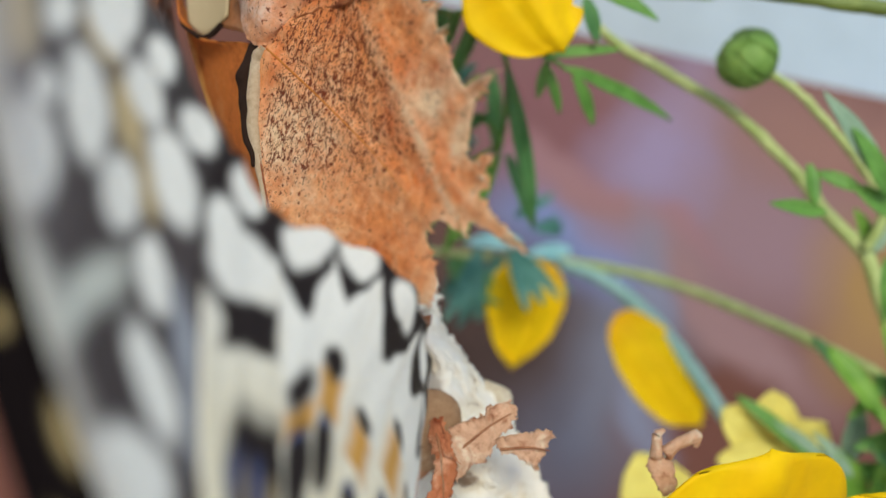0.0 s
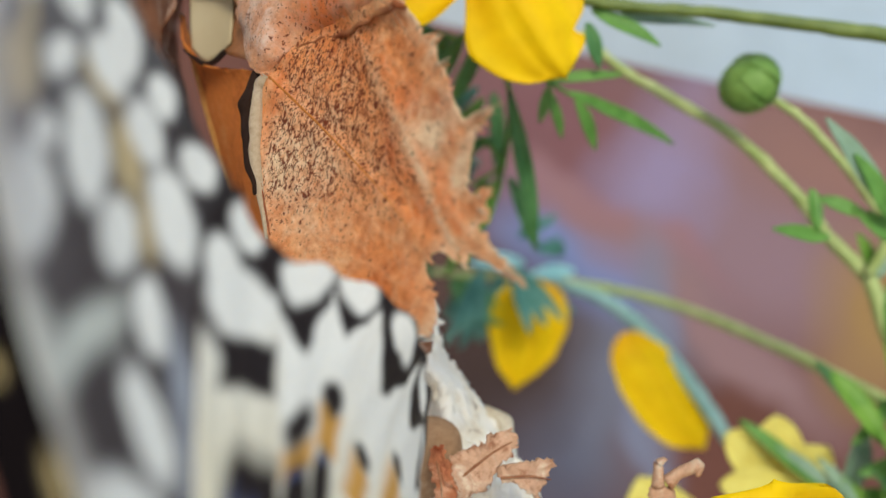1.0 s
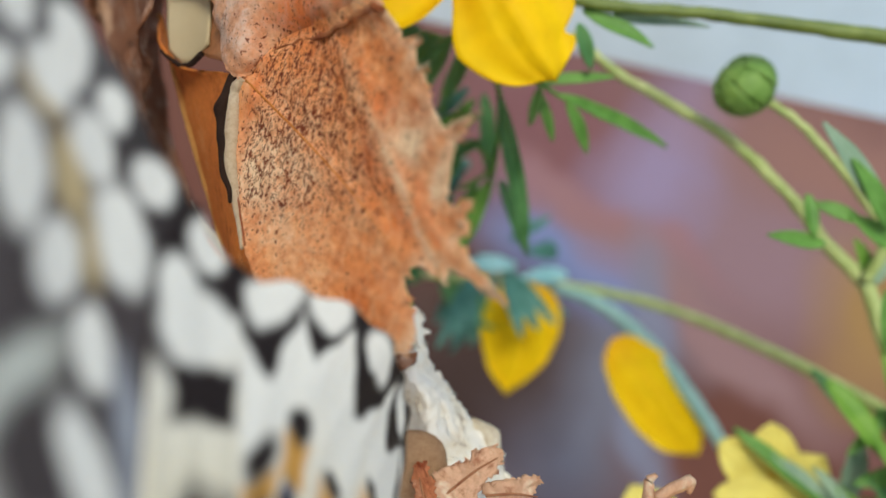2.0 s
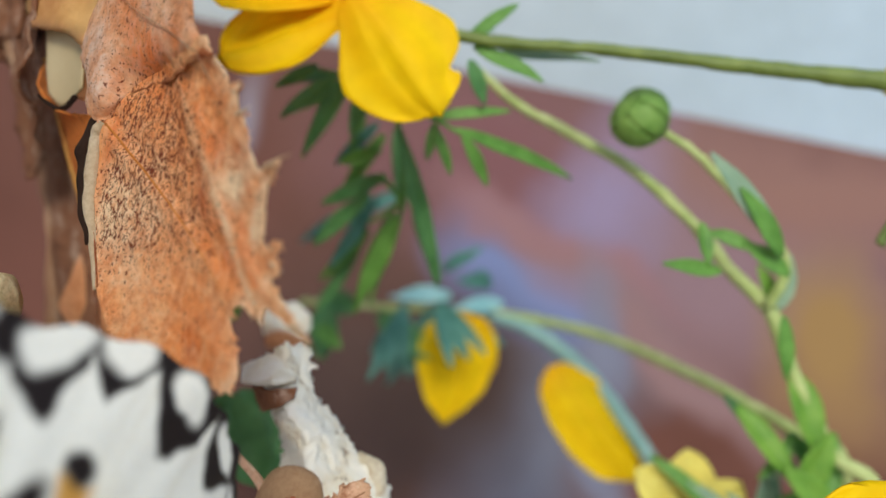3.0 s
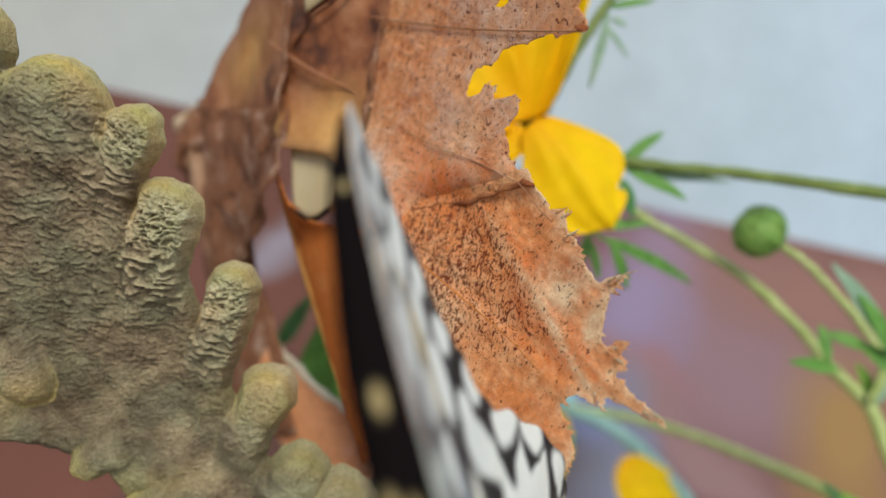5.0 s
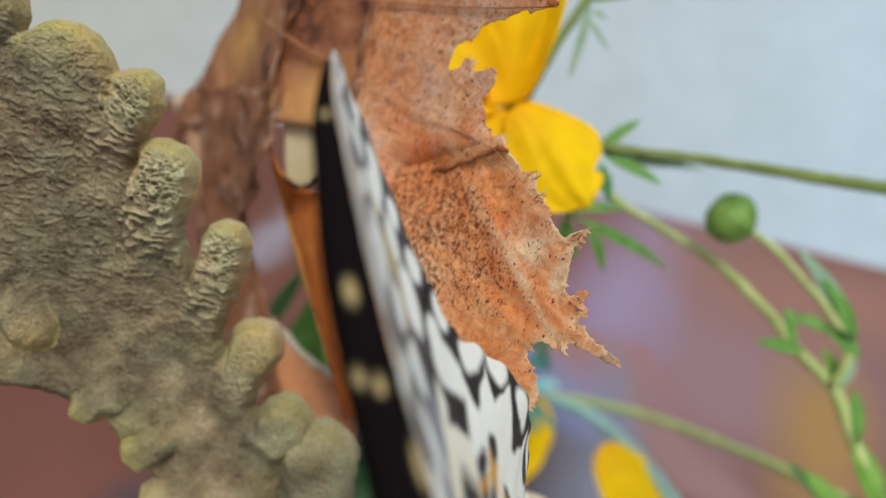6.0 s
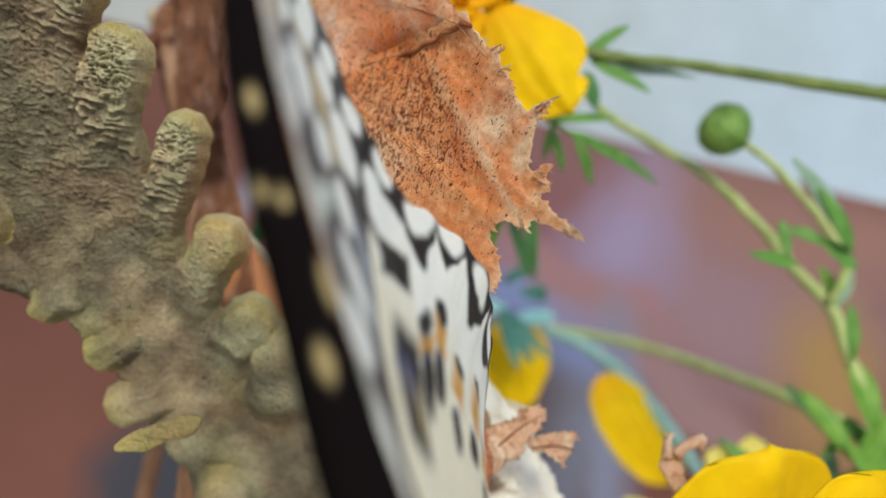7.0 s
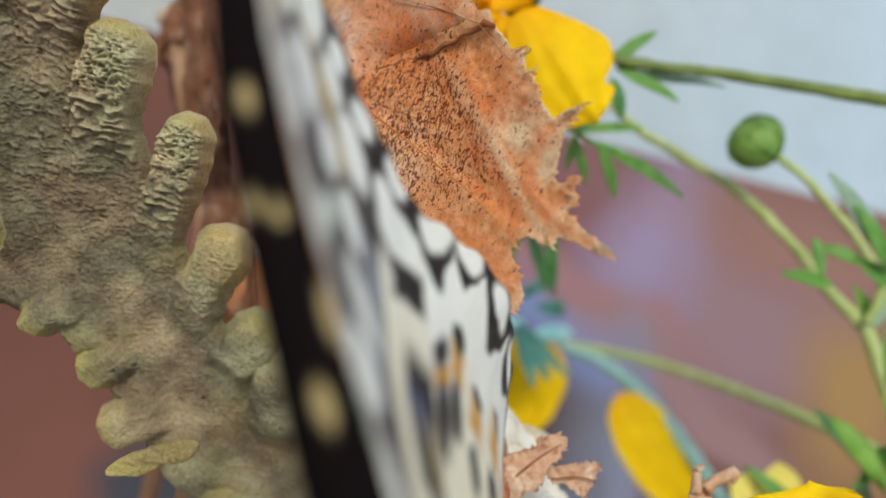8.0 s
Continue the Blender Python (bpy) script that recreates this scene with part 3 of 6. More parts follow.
    def n3(a, b, c):
        return noise.noise(Vector((a, b, c)))
    for k in range(len(x)):
        c, l, p, q = across[k], along[k], x[k], z[k]
        big = n3(p * 0.13, q * 0.13, seed + 2)
        mid = n3(p * 0.45, q * 0.45, seed + 6)
        wavy = 0.8 * n3(c * 0.30, l * 0.25, seed + 9) + (0.42 + 1.1 * flake[k]) * n3(c * 0.95, l * 0.75, seed + 4)
        phase = l / (1.12 + 0.10 * flake[k]) + wavy
        ledge = 1 - (phase - math.floor(phase))
        broken = min(1.0, max(0.0, 0.55 + 2.2 * n3(c * 0.62, l * 0.9, seed + 20)))
        shelf = (ledge ** 1.4 * min(1.0, (1 - ledge) * 11)) * broken
        wrinkle = max(0.0, 1 - 4.5 * abs(n3(p * 1.05 + mid, q * 1.7 + mid, seed + 12))) * (0.35 + 0.65 / (1 + math.exp(-(q - 264) * 0.35)))
        fine = n3(p * 2.4, q * 2.4, seed)
        f = max(fold[k], 0.33 * (1 - tip[k]) / (1 + math.exp(-(q - 268) * 0.3))) * lip[k]
        pits = 0.0
        if f > 0.05 or tip[k] < 0.5:
            near = noise.voronoi(Vector((c * 1.15 + 0.5 * wavy, l * 1.75 + 0.4 * mid, seed)))[0]
            pits = 1 - min(1.0, (near[1] - near[0]) * 2.2)
        body = (1 - tip[k]) * (1 - 0.7 * f)
        pit = max(0.0, n3(p * 1.0, q * 1.0, seed + 30) - 0.52) * 5
        relief[k] = f * ((1.45 - 0.55 * flake[k]) * shelf + 0.85 * pits * flake[k] + 0.16 * pits) + body * (0.45 * wrinkle * (0.7 + mid) + 0.13 * pits - 0.5 * min(1.0, pit)) + 0.7 * big * (1 - 0.8 * tip[k]) + 0.35 * mid * (1 - 0.7 * tip[k]) + 0.16 * fine * lip[k]
        edge = math.exp(-((d[k] + 0.9) / 1.1) ** 2)
        # runs from 0 at the left to 1 at the right, where brown fades
        right_side = 1 / (1 + math.exp(-(p + 46) * 0.2))
        ochre = tip[k] * (0.50 + 0.50 * edge) + 0.35 * max(0.0, big) - 0.5 * f * (1 - 0.5 * flake[k])
        # the shelf term lightens the crests: highlights put into the colour
        pale = f * (0.10 + 0.95 * max(shelf, pits * flake[k])) + 0.12 * body * pits + (0.25 + 0.65 * right_side) * max(0.0, 0.12 * right_side + n3(p * 0.16, q * 0.16, seed + 40)) + tip[k] * 0.2 * right_side + 0.5 * (1 - lip[k]) * tip[k]
        # pits and gaps between shelves go browner: painted shade
        brown = body * min(1.0, 0.60 - 0.45 * right_side + 0.5 * n3(p * 0.22, q * 0.22, seed + 50) + 0.3 * mid) + 0.7 * min(1.0, pit) + 0.4 * f * (1 - shelf) * (1 - flake[k])
        tone[k] = ochre, pale, brown
    front = y0 - (crown + 0.5 + relief) * rim
    back = y0 + (crown * 0.6 + 0.8) * rim
    n = len(x)
    verts = np.vstack([np.stack([x, front, z], 1), np.stack([x, back, z], 1)])
    quads = []
    for a, c in zip(*np.nonzero(cell)):
        quads.append((int(index[a, c]), int(index[a, c + 1]), int(index[a + 1, c + 1]), int(index[a + 1, c])))
    faces = quads + [tuple(q + n for q in reversed(f)) for f in quads] + [(q, p, p + n, q + n) for p, q in boundary(quads)]
    tone = np.clip(tone, 0, 1)
    return verts, faces, np.vstack([tone, tone])


def ball(centre, rx, ry, rz, lumps=0.0, seed=0.0, nu=20, ns=28, low=0.0, high=1.0, turn=None):
    """A lumpy rounded body, or a dome of it between two heights."""
    verts, faces = [], []
    turn = turn or Matrix.Identity(3)
    for i in range(nu):
        a = math.pi * (low + (high - low) * i / (nu - 1)) - math.pi / 2
        for k in range(ns):
            w = 2 * math.pi * k / ns
            q = np.array(turn @ Vector((rx * math.cos(a) * math.cos(w), ry * math.cos(a) * math.sin(w), rz * math.sin(a)))) + np.asarray(centre, float)
            verts.append(q + wobble(q, 0.3, lumps, seed))
    for i in range(nu - 1):
        for k in range(ns):
            a, b = i * ns + k, i * ns + (k + 1) % ns
            faces.append((a, b, b + ns, a + ns))
    return verts, faces, None


def box(lo, hi):
    (a, b, c), (d, e, f) = lo, hi
    v = [(a, b, c), (d, b, c), (d, e, c), (a, e, c), (a, b, f), (d, b, f), (d, e, f), (a, e, f)]
    return v, [(3, 2, 1, 0), (4, 5, 6, 7), (0, 1, 5, 4), (1, 2, 6, 5), (2, 3, 7, 6), (3, 0, 4, 7)], None

# ---- the place ----
wall = part("wall_upper", box((-2500, 380, 305), (2500, 500, 2400)), PLASTER, smooth=False)
tagged(wall, "pale blue-grey plastered upper wall in soft daylight", "wall", kind="structure")
dado = part("wall_dado", box((-2500, 377, 0), (2500, 500, 305)), DADO, smooth=False)
tagged(dado, "red oxide painted lower wall with painted-in lilac reflections and ochre smears", "wall", kind="structure")
ground = part("ground", box((-30000, -30000, -60), (30000, 377, 0)), CONCRETE, smooth=False)
tagged(ground, "grey concrete floor at the foot of the painted wall", "floor", kind="structure")


# ---- lime butterfly ----
BASE = (32.0, 256.0)
MARGIN_ANGLES = [-20, -0.6, 2.9, 7.8, 11.1, 16.1, 20, 25.7, 32.5, 37, 40.3, 45.1, 49, 52.5, 56.5, 60, 63.3, 68, 72, 76, 80, 100]
MARGIN_RADII = [43, 48, 49.1, 51.5, 52, 50.7, 50.2, 49.4, 46.0, 43.4, 42.6, 45.7, 48.8, 51.8, 54.5, 56.3, 56.7, 50.5, 45.5, 42.6, 41, 40]


def wing_x(y, z):
    """The bowed plane of the closed wings; the rear part below z 274 hangs steeper."""
    y = max(y, 30.0) - 55
    z = z - 275
    upper = -7.725 + 0.30139 * y - 0.73152 * z + 0.00664 * y * y - 0.007 * y * z + 0.00347 * z * z
    lower = -8.108 + 0.267 * y - 0.62381 * z + 0.00501 * y * y + 0.001807 * y * z - 0.000402 * z * z - 0.0000392 * y ** 3 + 0.0002639 * y * y * z - 0.0003123 * y * z * z - 0.0000153 * z ** 3
    return upper + (lower - upper) / (1 + math.exp((z + 1) / 2))


def wing_surface(u, v):
    pleat = 0.05 * math.cos(math.degrees(math.atan2(v - BASE[1], u - BASE[0])) * 2 * math.pi / 5.6)
    return wing_x(u, v) + pleat, u, v


def polar(u, v):
    a = math.degrees(math.atan2(v - BASE[1], u - BASE[0]))
    r = math.hypot(u - BASE[0], v - BASE[1])
    return a, r, r / float(np.interp(a, MARGIN_ANGLES, MARGIN_RADII))


def soft(d, w=0.12):
    """1 inside, 0 outside a shape whose signed distance is d."""
    return min(1.0, max(0.0, 0.5 - d / w / 2))


def lens_shape(a, q, a0, q0, ha, hq):
    return math.hypot((a - a0) / ha, (q - q0) / hq) - 1


CREAM, WHITE, BLACK = np.array((0.94, 0.87, 0.69)), np.array((0.97, 0.955, 0.90)), np.array((0.022, 0.016, 0.017))
SMOKE, TAN, ORANGE, BLUE = np.array((0.085, 0.070, 0.072)), np.array((0.60, 0.47, 0.26)), np.array((0.72, 0.36, 0.05)), np.array((0.08, 0.115, 0.29))

# cells of the hindwing: middle angle, half width, skew, then distances from the wing base:
# edge spot and its half size, tip of the border, dark bar and its half size, orange from and to, eyespot and its half size
CELLS = [
    (43.1, 3.6, 0.0113, 42.4, 1.9, 40.2, 32.0, 1.35, 0, 0, 22.6, 2.9), (35.2, 3.7, 0.0175, 42.5, 1.8, 36.6, 30.9, 1.25, 27.4, 29.6, 25.2, 2.9),
    (29.1, 2.7, 0.006, 46.2, 1.7, 41.4, 35.6, 1.15, 31.4, 34.6, 28.6, 2.7), (20.3, 4.6, 0.0, 47.4, 1.8, 42.0, 35.1, 0.7, 30.4, 34.2, 27.0, 2.0),
    (10.8, 4.6, 0.0, 49.3, 0.95, 45.6, 40.3, 0.6, 34.6, 39.4, 31.4, 1.9), (3.2, 3.4, -0.0095, 48.0, 0.85, 44.8, 38.4, 0.6, 33.0, 37.4, 29.6, 1.8),
    (-3.6, 3.4, -0.006, 45.6, 0.8, 44.4, 37.0, 0.7, 31.0, 35.6, 27.6, 1.8), (-10.5, 3.4, -0.006, 43.6, 0.8, 42.4, 35.0, 0.7, 29.0, 33.6, 25.6, 1.8),
]


UPPER_CELL = [(63.3, 284.8, -0.2, -1.7, 2.0, 0.3), (58.5, 283.1, -1.0, -1.9, 2.0, -0.1), (58.2, 280.9, -1.2, -2.1, 3.3, -0.7)]


def hindwing_paint(u, v):
    a, r, _ = polar(u, v)
    a -= 0.3 * (r - 42) * (min(1.0, max(0.0, (43 - a) / 4)) if r < 42 else min(1.0, max(0.0, (27 - a) / 4)))
    a += 0.7 * noise.noise(Vector((u * 0.42, v * 0.42, 3)))
    r += 0.45 * noise.noise(Vector((u * 0.6, v * 0.6, 7)))
    a0, h, skew, edge, edge_half, tip, bar, bar_half, or0, or1, eye, eye_half = min(CELLS, key=lambda c: abs(a - c[0]) / c[1])
    x = (a - a0) / h
    r = r * (1 + skew * max(-4, min(4, a - a0)))
    col = WHITE + (CREAM - WHITE) * soft(r - tip + 9, 6)
    if or1:
        col = col + (TAN - col) * soft(abs(abs(x) - 1.0) - 0.02, 0.10) * 0.22
    band = tip - 0.4 + 4.4 * abs(x) ** 1.1 - r
    col = col + (BLACK - col) * soft(band, 0.5)
    col = col + (WHITE - col) * soft(lens_shape(x, r, 0, edge + 0.5, 0.88 if a0 > 26 else 0.72, edge_half * (1.4 if a0 > 26 and or1 else 1.05)), 0.2)
    wide = 1.1 if a0 > 26 else 0.68
    if or1:
        col = col + (ORANGE - col) * soft(max(abs(x) - 0.86 * wide, abs(r - (or0 + or1) / 2) - (or1 - or0) / 2), 0.35) * 0.95
        col = col + (BLACK - col) * soft(lens_shape(x, r, 0.05, bar, 0.74 * wide, bar_half * 1.25), 0.3)
    else:
        col = col + (BLACK - col) * soft(max((abs(x - 0.12) - 0.84 - 0.12 * abs(r - bar)) * 3, abs(r - bar) - bar_half * 1.4), 0.4)
    if or1:
        col = col + (BLACK - col) * soft(lens_shape(x, r, 0.0, eye - 0.4, 0.80 * wide, eye_half * 1.25), 0.25)
        col = col + (BLUE - col) * soft(lens_shape(x, r, 0.15, eye + eye_half * 0.75, 0.40 * wide, 0.45), 0.5) * 0.75
    else:
        col = col + (BLACK - col) * soft(((abs(x + 0.1) / 1.3) ** 3 + (abs(r - eye + 2.0) / 5.6) ** 3) ** (1 / 3) - 1, 0.2)
        col = col + (BLUE - col) * soft(lens_shape(x, r, 0.6, eye - 0.6, 0.36, 1.6), 0.6) * 0.8
        col = col + (TAN - col) * soft(lens_shape(x, r, -0.25, eye - 3.2, 0.5, 2.6), 0.5) * 0.85
        col = col + (BLACK * 2 - col) * soft(0.86 - x - 0.010 * (r - 36), 0.10) * soft(33.5 - r, 1.0)
    if a0 > 40:
        col = col + (BLACK - col) * soft(37.4 - r, 0.6)
        for m in UPPER_CELL:
            col = col + (WHITE - col) * soft(oval(u, v, *m), 0.2)
    if a0 < 0:
        col = col + (np.array((0.70, 0.14, 0.03)) - col) * soft(lens_shape(x, r, 0, edge - 2.0, 0.8, 1.4), 0.3)
    return col


# forewing marks: y and z of the middle, then the two half axes
WHITE_OVALS = [
    (59.1, 296.2, -1.8, -2.0, 2.1, -0.2), (61.4, 293.4, -0.4, -1.4, 1.6, 0.2), (57.6, 291.5, -0.7, -2.0, 1.9, 0.0), (61.6, 288.9, -0.2, -1.5, 2.1, 0.2), (56.2, 286.4, -1.0, -2.9, 2.5, 0.0),
    (50.6, 291.1, -2.0, -2.9, 2.1, -0.2), (43.2, 289.6, -1.8, -2.4, 2.4, -0.3), (49.8, 286.5, -1.7, -1.8, 1.7, -0.4), (49.2, 282.1, -1.2, -1.9, 1.6, -0.3), (47.3, 292.3, -0.8, -0.9, 1.2, -0.1),
    (52.0, 295.9, -1.0, -1.2, 1.8, 0.1), (60.7, 297.9, 0.3, -1.5, 1.5, 0.4), (60.4, 302.3, -0.9, -1.7, 1.8, 0.3), (56.6, 295.4, 0.0, -1.8, 1.7, 0.2), (56.4, 299.3, -0.7, -1.6, 1.8, -0.1), (58.6, 304.8, -1.2, -1.0, 1.8, 0.3),
    (52.6, 300.6, -1.6, -1.7, 1.9, -0.2), (55.0, 303.4, -1.2, -1.0, 1.4, 0.2), (47.4, 298.6, -1.2, -1.2, 1.0, 0.2), (44.3, 277.6, -1.0, -3.1, 1.5, -0.4), (38.9, 275.0, -0.9, -2.2, 2.9, -1.4), (36.0, 268.5, 1.4, 3.0, 1.6, -0.3),
]
PALE_OVALS = [(42.6, 282.7, 4.2, 0.9, 1.3, -1.0), (38.6, 284.0, -1.0, -2.1, 1.5, -0.4)]
DARK_OVALS = [(41.0, 279.2, -2.4, -2.9, 2.6, -0.7), (42.6, 272.6, 0.6, 2.2, 1.1, -0.2), (44.9, 292.8, 1.6, -0.1, -0.5, -0.6)]
BLUISH_OVALS = [(49.0, 278.5, -1.8, -2.6, 1.1, -0.4), (45.9, 274.3, -1.6, -2.3, 1.0, -0.4)]
TAN_OVALS = [(54.4, 290.2, -1.2, -2.2, 1.5, -0.2), (53.0, 286.3, -1.3, -1.9, 1.0, -0.2), (55.2, 294.6, 0.2, -1.5, 1.4, 0.3), (47.0, 295.4, -1.6, -1.9, 2.0, -0.1), (50.4, 298.0, -1.2, -1.4, 0.9, 0.1)]


def oval(u, v, y0, z0, ay, az, by, bz):
    """Distance measure of an oval with the half axes a and b, 0 on its edge."""
    det = ay * bz - az * by
    p = ((u - y0) * bz - (v - z0) * by) / det
    q = ((v - z0) * ay - (u - y0) * az) / det
    return math.hypot(p, q) - 1


def forewing_paint(u, v):
    q = polar(u, v)[2]
    du, dv = wobble((u, v), 0.4, 0.30, 11)[:2] + wobble((u, v), 1.5, 0.10, 4)[:2]
    u, v = u + du, v + dv
    front = u - costa(v)
    grey = 0.5 + 0.5 * noise.noise(Vector((u * 0.12, v * 0.12, 2)))
    outer = min(1.0, max(0.0, (q - 0.80) * 6))
    col = SMOKE * (0.75 + 0.5 * grey) * (1 - 0.62 * outer)
    high = 1 / (1 + math.exp(-(v - 294) * 0.6))
    col = col + (np.array((0.46, 0.45, 0.46)) - col) * 0.25 * high
    for m in TAN_OVALS:
        col = col + (TAN * 1.15 - col) * soft(oval(u, v, *m), 0.35) * 0.9
    for m in PALE_OVALS:
        col = col + (np.array((0.80, 0.82, 0.74)) - col) * soft(oval(u, v, *m), 0.5)
    for m in DARK_OVALS:
        col = col + (SMOKE * 0.95 - col) * soft(oval(u, v, *m), 0.3)
    for m in BLUISH_OVALS:
        col = col + (np.array((0.50, 0.53, 0.60)) - col) * soft(oval(u, v, *m), 0.5) * 0.75
    for m in WHITE_OVALS:
        col = col + (WHITE - col) * soft(oval(u, v, *m) - 0.02, 0.22)
    near = math.exp(-(max(0.0, front - 1.5) / 4.0) ** 2) / (1 + math.exp(-(v - 289) * 0.5))
    col = col + (np.array((0.62, 0.57, 0.58)) - col) * 0.6 * near
    col = col + (np.array((0.78, 0.73, 0.66)) - col) * soft(abs(front - 0.8) - 0.75 - 0.8 * high, 0.8) * 0.85
    return col


def margin(lo, hi, n):
    return [(BASE[0] + math.cos(radians(a)) * r, BASE[1] + math.sin(radians(a)) * r)
            for a in np.linspace(lo, hi, n) for r in [float(np.interp(a, MARGIN_ANGLES, MARGIN_RADII)) * (1 + 0.008 * math.cos(a * 2 * math.pi / 5.6))]]


def costa(z):
    """Where the front edge of the forewing runs: y at the height z."""
    return float(np.interp(z, [235, 255, 265, 275.3, 282, 289.6, 297.3, 302, 306.6], [30, 33, 35, 36.0, 37.4, 40.0, 44.0, 48.5, 57.0]))


def butterfly():
    b = thing("lime_butterfly", (-4.5, 28.7, 264.8), "black and cream checkered lime butterfly, wings closed, beside a dry leaf", "butterfly")
    front = [(costa(z), z) for z in (250, 258, 265, 272, 279, 286, 292, 297, 301, 304)]
    fore = front + margin(63.3, 41.5, 22) + [(57, 277), (47, 267), (37, 252)]
    part("forewing", sheet(fore, wing_surface, 0.24, 0.14, paint=forewing_paint), WING, b, "smoky forewing with white oval spots")

    def rear(u, v):
        x, y, z = wing_surface(u, v)
        return x + 0.35, y, z
    hind = margin(44.0, -14, 46) + [(52, 243), (42, 240), (35, 246), (36, 258), (38.4, 266.2), (43.8, 272.2), (47.4, 275.7), (51.9, 279.7), (59.0, 285.5)]
    part("hindwing", sheet(hind, rear, 0.22, 0.14, paint=hindwing_paint), WING, b, "cream hindwing with black bars and orange spots")

    # the other pair of wings shows its black front edge with cream spots
    def edge_paint(s, v):
        col = BLACK * 0.3
        for s0, v0, hs, hv in ((0.20, -0.05, 0.016, 0.38), (0.462, 0.0, 0.018, 0.30), (0.552, -0.25, 0.012, 0.26), (0.546, 0.35, 0.012, 0.26), (0.625, -0.95, 0.028, 0.32), (0.685, -0.15, 0.022, 0.30), (0.90, 0.1, 0.03, 0.3)):
            col = col + (np.array((0.38, 0.29, 0.14)) - col) * soft(lens_shape(s, v, s0, v0, hs * 0.74, hv * 0.74), 0.35)
        return col
    rows = []
    for z in (305.5, 303, 300, 296, 290, 283, 275.3, 267, 258, 246):
        y = costa(z)
        x = wing_x(y, z) - 0.2
        w = float(np.interp(z, [246, 266, 275, 290, 300, 305.5], [6.9, 4.8, 3.9, 3.1, 1.7, 0.3]))
        rows.append([(x, y, z), (x - 0.45 * w, y - 0.2 * w, z - 0.1 * w), (x - 0.98 * w, y + 0.12 * w, z - 0.22 * w), (x - 1.15 * w, y + 1.2 * w, z - 0.2 * w), (x - 0.75 * w, y + 3.2 * w, z)])
    part("folded_forewing", patch(rows, 150, 36, 0.14, paint=lambda s, v: edge_paint(s, v * 1.75 + 0.75)), COSTA, b, "black wing edge with cream spots")
    return b


butterfly()


# ---- dry leaf ----
def fold_lines(x, z):
    """Distances from the two long creases of the blade: the side vein and the crest beyond it."""
    return (z - 291.8 + 0.43 * (x + 21)) * 0.92, ((x + 8) * 1.2 + (z - 297)) / 1.562


def leaf_y(x, z):
    a, c = x + 8, z - 290
    y = 98.3 - 1.1297 * a + 0.133 * c - 0.00796 * a * a - 0.01495 * a * c - 0.00763 * c * c
    # the crease where the upper lobe folds over, the shoulder above it and the long fold down the blade
    y += 1.3 * math.exp(-((z - 300 - 0.25 * (x + 10)) / 2.2) ** 2)
    y -= 1.2 * math.exp(-((z - 304) / 4.0) ** 2 - ((x + 8) / 7.0) ** 2)
    low = 1 / (1 + math.exp((z - 300) * 1.5))
    d1, d2 = fold_lines(x, z)
    y += (0.6 * math.exp(-((d1 - 1.2) / 1.2) ** 2) - 0.5 * math.exp(-((d1 + 0.9) / 1.2) ** 2)) * low * (1 if d2 < 2 else math.exp(-((d2 - 2) / 3) ** 2))
    y += (0.15 * math.exp(-((d2 + 2.4) / 1.8) ** 2) - 0.6 * math.exp(-((d2 - 0.3) / 1.4) ** 2) + 0.1 * math.exp(-((d2 - 3.6) / 1.5) ** 2)) * (0.25 + 0.75 * low)
    return y


def crease(u, v):
    """Sharp crumple lines of the dry sheet, 0 to 1."""
    a = 1 - min(1.0, 3.0 * abs(noise.noise(Vector((u * 0.30 + v * 0.10, v * 0.22 - u * 0.10, 4)))))
    b = 1 - min(1.0, 3.0 * abs(noise.noise(Vector((u * 0.75, v * 0.6 + u * 0.3, 8)))))
    c = 1 - min(1.0, 2.6 * abs(noise.noise(Vector((u * 1.7, v * 1.5, 2)))))
    return a, b, c


def leaf_surface(u, v):
    a, b, c = crease(u, v)
    loose = 0.16 + 0.20 / (1 + math.exp(-fold_lines(u, v)[1] * 0.9))
    n = noise.noise(Vector((u * 0.16, v * 0.16, 1))) * 0.8 - loose * (0.8 * a + 0.55 * b + 0.30 * c) + 0.3 + noise.noise(Vector((u * 2.4, v * 2.4, 9))) * 0.10
    return u, leaf_y(u, v) + n, v


def outline_distance(u, v, outline):
    best = 99.0
    for (a, b), (c, d) in zip(outline, outline[1:]):
        e, f = c - a, d - b
        s = min(1.0, max(0.0, ((u - a) * e + (v - b) * f) / (e * e + f * f)))
        best = min(best, math.hypot(u - a - s * e, v - b - s * f))
    return best


TORN_EDGE = [(3.7, 272.5), (4.4, 274.1), (4.2, 275.8), (3.2, 277.6), (2.4, 278.8), (2.8, 280.1), (4.1, 281.2), (4.9, 280.7), (5.5, 281.7), (5.9, 280.6), (6.3, 281.9), (6.9, 282.0), (8.4, 281.9), (9.4, 281.6), (10.4, 281.8), (11.2, 281.4),
             (10.2, 282.4), (8.7, 283.1), (7.2, 284.2), (6.1, 284.8), (7.2, 285.8), (6.8, 287.2), (7.0, 288.5), (6.2, 288.6), (5.8, 287.6), (4.8, 287.9), (4.6, 290.4), (4.4, 292.8), (4.8, 294.2), (5.3, 295.8), (4.3, 295.2), (3.2, 294.3),
             (1.6, 296.0), (0.4, 298.2), (-0.3, 298.7), (-0.9, 300.6), (-1.5, 301.4), (-2.4, 300.8), (-3.1, 301.8), (-4.9, 303.6), (-6.0, 305.2)]


def hill(u, v, u0, v0, ru, rv):
    return math.exp(-((u - u0) / ru) ** 2 - ((v - v0) / rv) ** 2)


def slope(t):
    return 1 / (1 + math.exp(-max(-40.0, min(40.0, t))))


